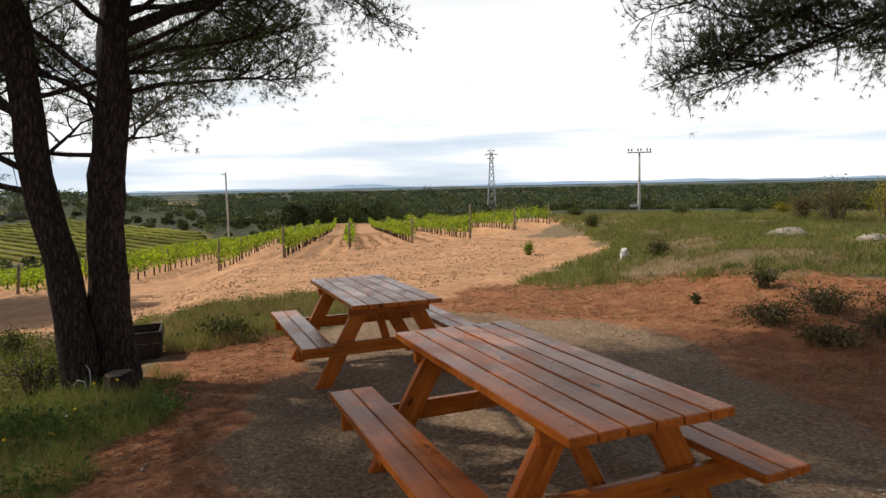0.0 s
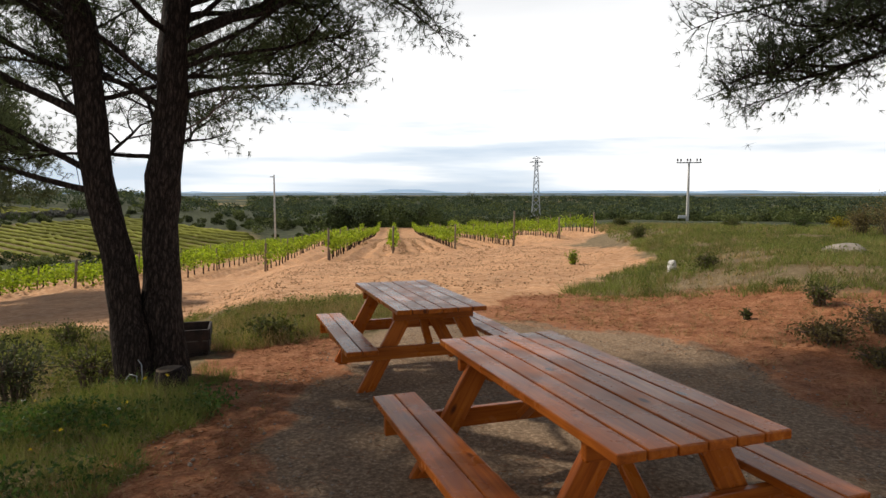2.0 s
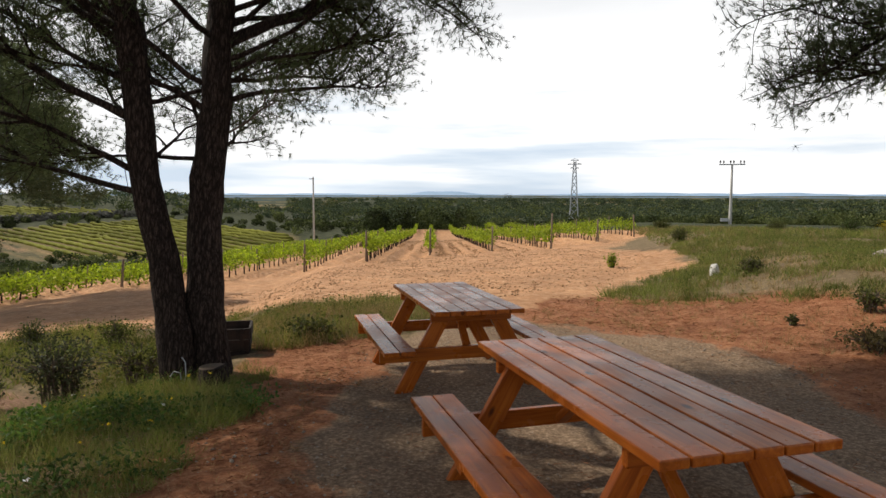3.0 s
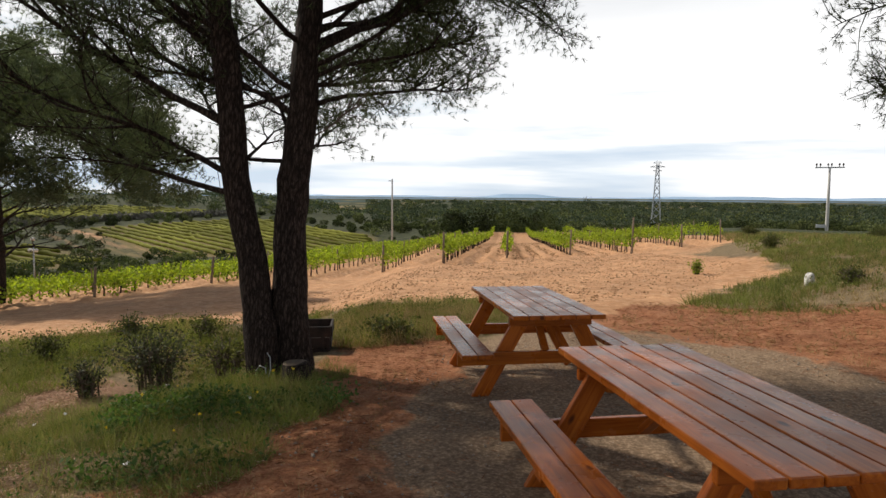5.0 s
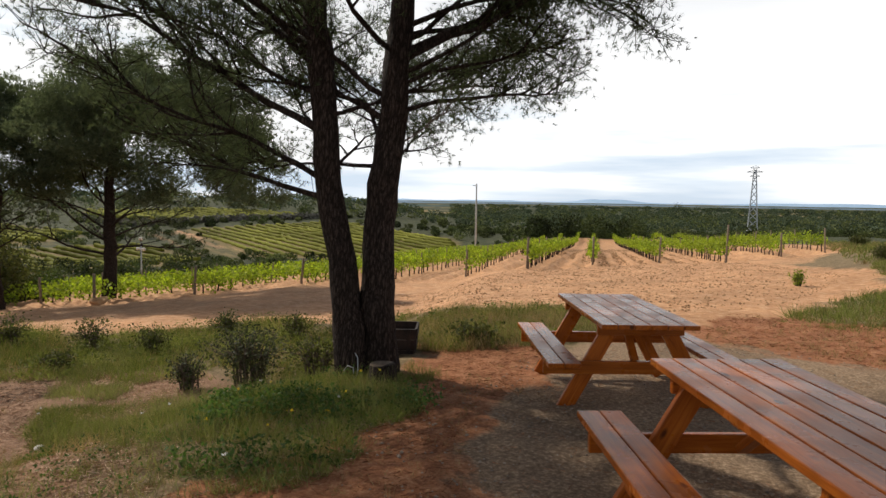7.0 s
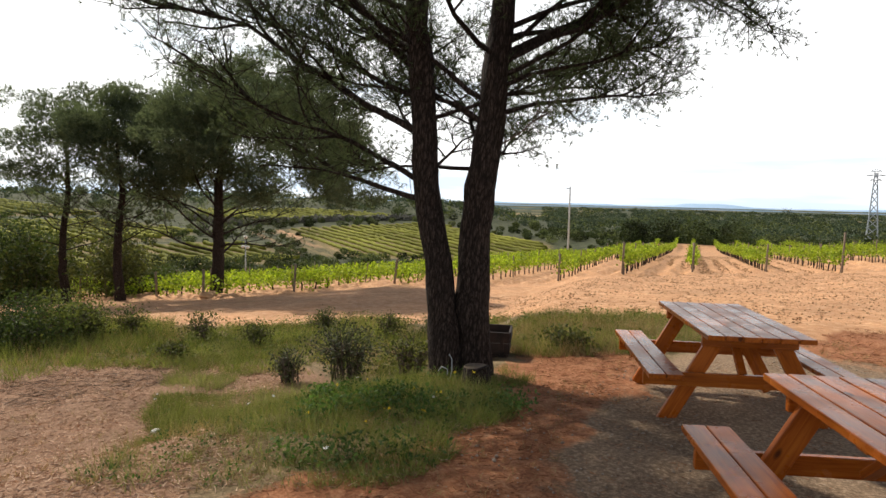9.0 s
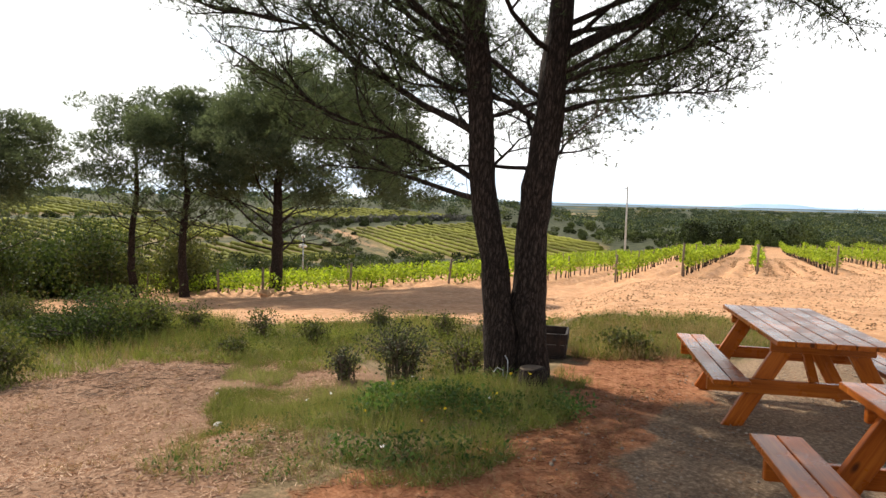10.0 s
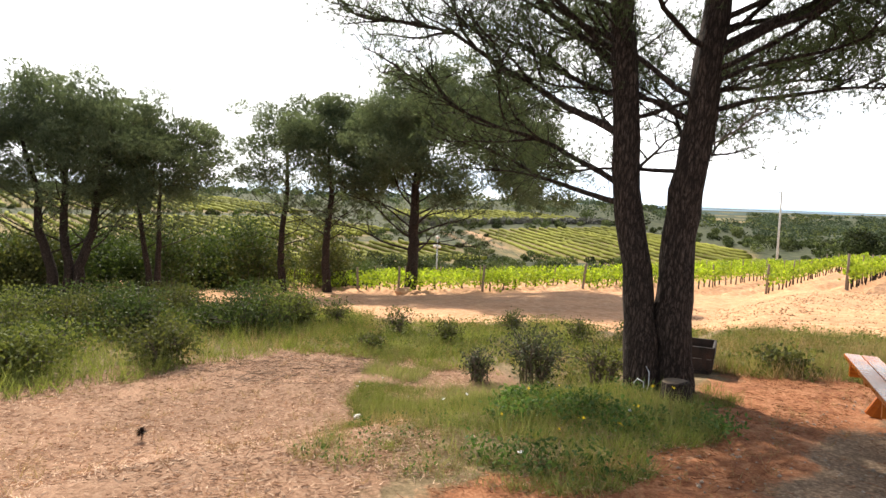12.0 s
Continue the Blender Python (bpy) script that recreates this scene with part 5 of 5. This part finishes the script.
# lamp pole in the valley; its white heads give no light
lx, ly = polar(52.4, 52)
lh = 1.7 - 52 * math.tan(radians(3.27)) - land1(lx, ly)
lamp = post_pole(lx, ly, lh, 0.06, "thin pole with white heads above the vines", M_STEEL, name="lamp_pole")
for k, (dx, dz) in enumerate([(0, 0.0), (-0.3, -0.75), (0.25, -0.75)]):
    bm = bmesh.new()
    bmesh.ops.create_icosphere(bm, subdivisions=2, radius=0.16, matrix=Matrix.Translation((dx, 0, lh + dz)) @ Matrix.Diagonal((1, 1, 0.8, 1)))
    part("head", bm, M_WHITE, lamp)


def pylon():
    root = new("lattice_pylon")
    tagged(root, "grey steel lattice electricity pylon above the woods", "pylon")
    x, y = polar(2.6, 250)
    z = land1(x, y)
    root.location = (x, y, z)
    h = 1.7 + 250 * math.tan(radians(3.08)) - z

    def half(t):
        return 1.25 * (1 - t) ** 1.1 + 0.4
    levels = [k / 9 for k in range(10)]
    for sxn in (-1, 1):
        for syn in (-1, 1):
            v, f = tube([(sxn * half(t), syn * half(t), h * 0.96 * t) for t in levels], [0.16] * 10, 5)
            link("leg", tri_mesh("leg", v, f), M_STEEL, root)
    for a, b in zip(levels, levels[1:]):
        s = Soup()
        for u, w in (((1, 0), (0, 1)), ((0, 1), (1, 0))):
            for sg in (-1, 1):
                for dr in (-1, 1):
                    p = [half(a) * (dr * u[i] + sg * w[i]) for i in range(2)] + [h * 0.96 * a]
                    q = [half(b) * (-dr * u[i] + sg * w[i]) for i in range(2)] + [h * 0.96 * b]
                    s.add(*tube([p, q], [0.09, 0.09], 4))
        link("bracing", s.mesh("bracing"), M_STEEL, root)
    for zz, ln in ((0.97, 1.5), (0.91, 2.6), (0.85, 1.6)):
        s = Soup()
        s.add(*tube([(-ln, 0, h * zz), (ln, 0, h * zz)], [0.12, 0.12], 4))
        s.add(*tube([(-ln, 0, h * zz), (0, 0, h * (zz + 0.03))], [0.08, 0.08], 4))
        s.add(*tube([(ln, 0, h * zz), (0, 0, h * (zz + 0.03))], [0.08, 0.08], 4))
        link("crossarm", s.mesh("crossarm"), M_STEEL, root)


pylon()


# ---- by the foot of the pines ----
def tub():
    root = new("planter_tub")
    tagged(root, "dark rusty open box standing behind the pine trunks", "tub")
    root.matrix_world = pose(-4.08, 7.66, land1(-4.08, 7.66) - 0.01, 0, 0, 27)
    w, d, h, t, fl = 0.84, 0.5, 0.42, 0.03, 0.05
    for name, x0, y0, lx, ly in (("side_panel", 0, -d / 2, w, t), ("side_panel", 0, d / 2, w, t), ("end_panel", -w / 2, 0, t, d), ("end_panel", w / 2, 0, t, d)):
        for k in range(3):
            bm = bmesh.new()
            zc = (k + 0.5) * h / 3
            sp = 1 + fl * zc / h * 2
            grow = (lx * sp if lx > t else t, ly * sp - 0.04 if ly > t else t, h / 3 - 0.008)
            box(bm, grow, Matrix.Translation((x0 * sp, y0 * sp, zc)), 0.006)
            part(name, bm, M_RUST, root)
    for sxn in (-1, 1):
        bm = bmesh.new()
        box(bm, (0.05, 0.02, h), Matrix.Translation((sxn * (w / 2 - 0.06), -d / 2 * 1.07 - 0.02, h / 2)), 0.004)
        part("batten", bm, M_RUST, root)
    bm = bmesh.new()
    box(bm, (w - 0.05, d - 0.05, 0.03), Matrix.Translation((0, 0, 0.26)), 0)
    part("soil_fill", bm, M_RUST, root)


tub()


def stump(x, y, r, h):
    g = np.random.default_rng(9)
    root = new("tree_stump")
    tagged(root, "low sawn tree stump in the grass beside the pines", "stump")
    z = land1(x, y)
    v, f = tube([(x, y, z - 0.05), (x + 0.01, y, z + h * 0.5), (x, y, z + h)], [r * 1.25, r * 1.03, r], 14, g, 0.04)
    link("bark", tri_mesh("bark", v, f), M_BARK, root, smooth=True)
    v, f = tube([(x, y, z + h - 0.005), (x, y, z + h + 0.006)], [r * 0.93, r * 0.92], 14, g, 0.02)
    link("cut_face", tri_mesh("cut_face", v, f), M_CUT, root, "pale sawn face")


stump(-3.04, 6.06, 0.135, 0.2)


def bent_wire():
    x, y = -3.40, 6.04
    z = land1(x, y)
    pts = [(x - 0.09, y - 0.02, z + 0.10), (x - 0.06, y, z + 0.15), (x, y + 0.02, z + 0.13), (x + 0.02, y, z + 0.05), (x + 0.04, y, z + 0.0), (x + 0.06, y + 0.02, z + 0.12), (x + 0.05, y + 0.03, z + 0.24), (x, y + 0.05, z + 0.28)]
    v, f = tube(pts, [0.005] * 8, 6)
    tagged(link("bent_wire", tri_mesh("bent_wire", v, f), M_STEEL), "bent pale metal wire at the foot of the pine", "wire")


bent_wire()


def seed_head(x, y, h, r):
    root = new("thistle")
    tagged(root, "dry thistle stalk with a dark round seed head", "thistle")
    z = land1(x, y)
    v, f = tube([(x, y, z - 0.02), (x + 0.01, y + 0.01, z + h * 0.6), (x + 0.02, y, z + h)], [0.006, 0.005, 0.005], 5)
    link("stalk", tri_mesh("stalk", v, f), M_TWIG, root)
    g = np.random.default_rng(4)
    n = 160
    p = np.tile([[x + 0.02, y, z + h + r * 0.3]], (n, 1))
    v, f = blades(p, unit(g.standard_normal((n, 3))), r * 1.25, 0.012, g, 1, 0.05)
    link("head", tri_mesh("head", v, f), M_RUST, root, "dark round seed head")


seed_head(-6.1, 2.02, 0.07, 0.05)


# ---- terrace wall across the valley ----
def terrace():
    g = np.random.default_rng(15)
    pts = [(37.8, 208), (41, 205), (44.5, 197), (48.5, 189), (52.5, 180), (57, 196)]
    line = []
    for (a0, d0), (a1, d1) in zip(pts, pts[1:]):
        for t in np.linspace(0, 1, 24, endpoint=False):
            line.append(polar(a0 + t * (a1 - a0), d0 + t * (d1 - d0)))
    s = Soup()
    for (x, y) in line:
        z = land1(x, y)
        for k in range(4):
            px_, py_, pz_ = x + g.normal(0, 0.6), y + g.normal(0, 0.5), z + g.uniform(0.1, 1.2)
            n = 8
            c = np.array([px_, py_, pz_]) + g.normal(0, 0.35, (n, 3))
            s.add(*leaves(c, 0.9, g, 0.8, 0.2))
    tagged(link("terrace_bank", s.mesh("terrace_bank"), M_TERRACE), "grey stony terrace bank between the hillside vineyards", "terrace", kind="stuff")


M_TERRACE = mat_plain("grey_stony_bank", [(0.3, (0.12, 0.115, 0.085)), (0.7, (0.26, 0.245, 0.2))], 0.8, 0.95)
terrace()
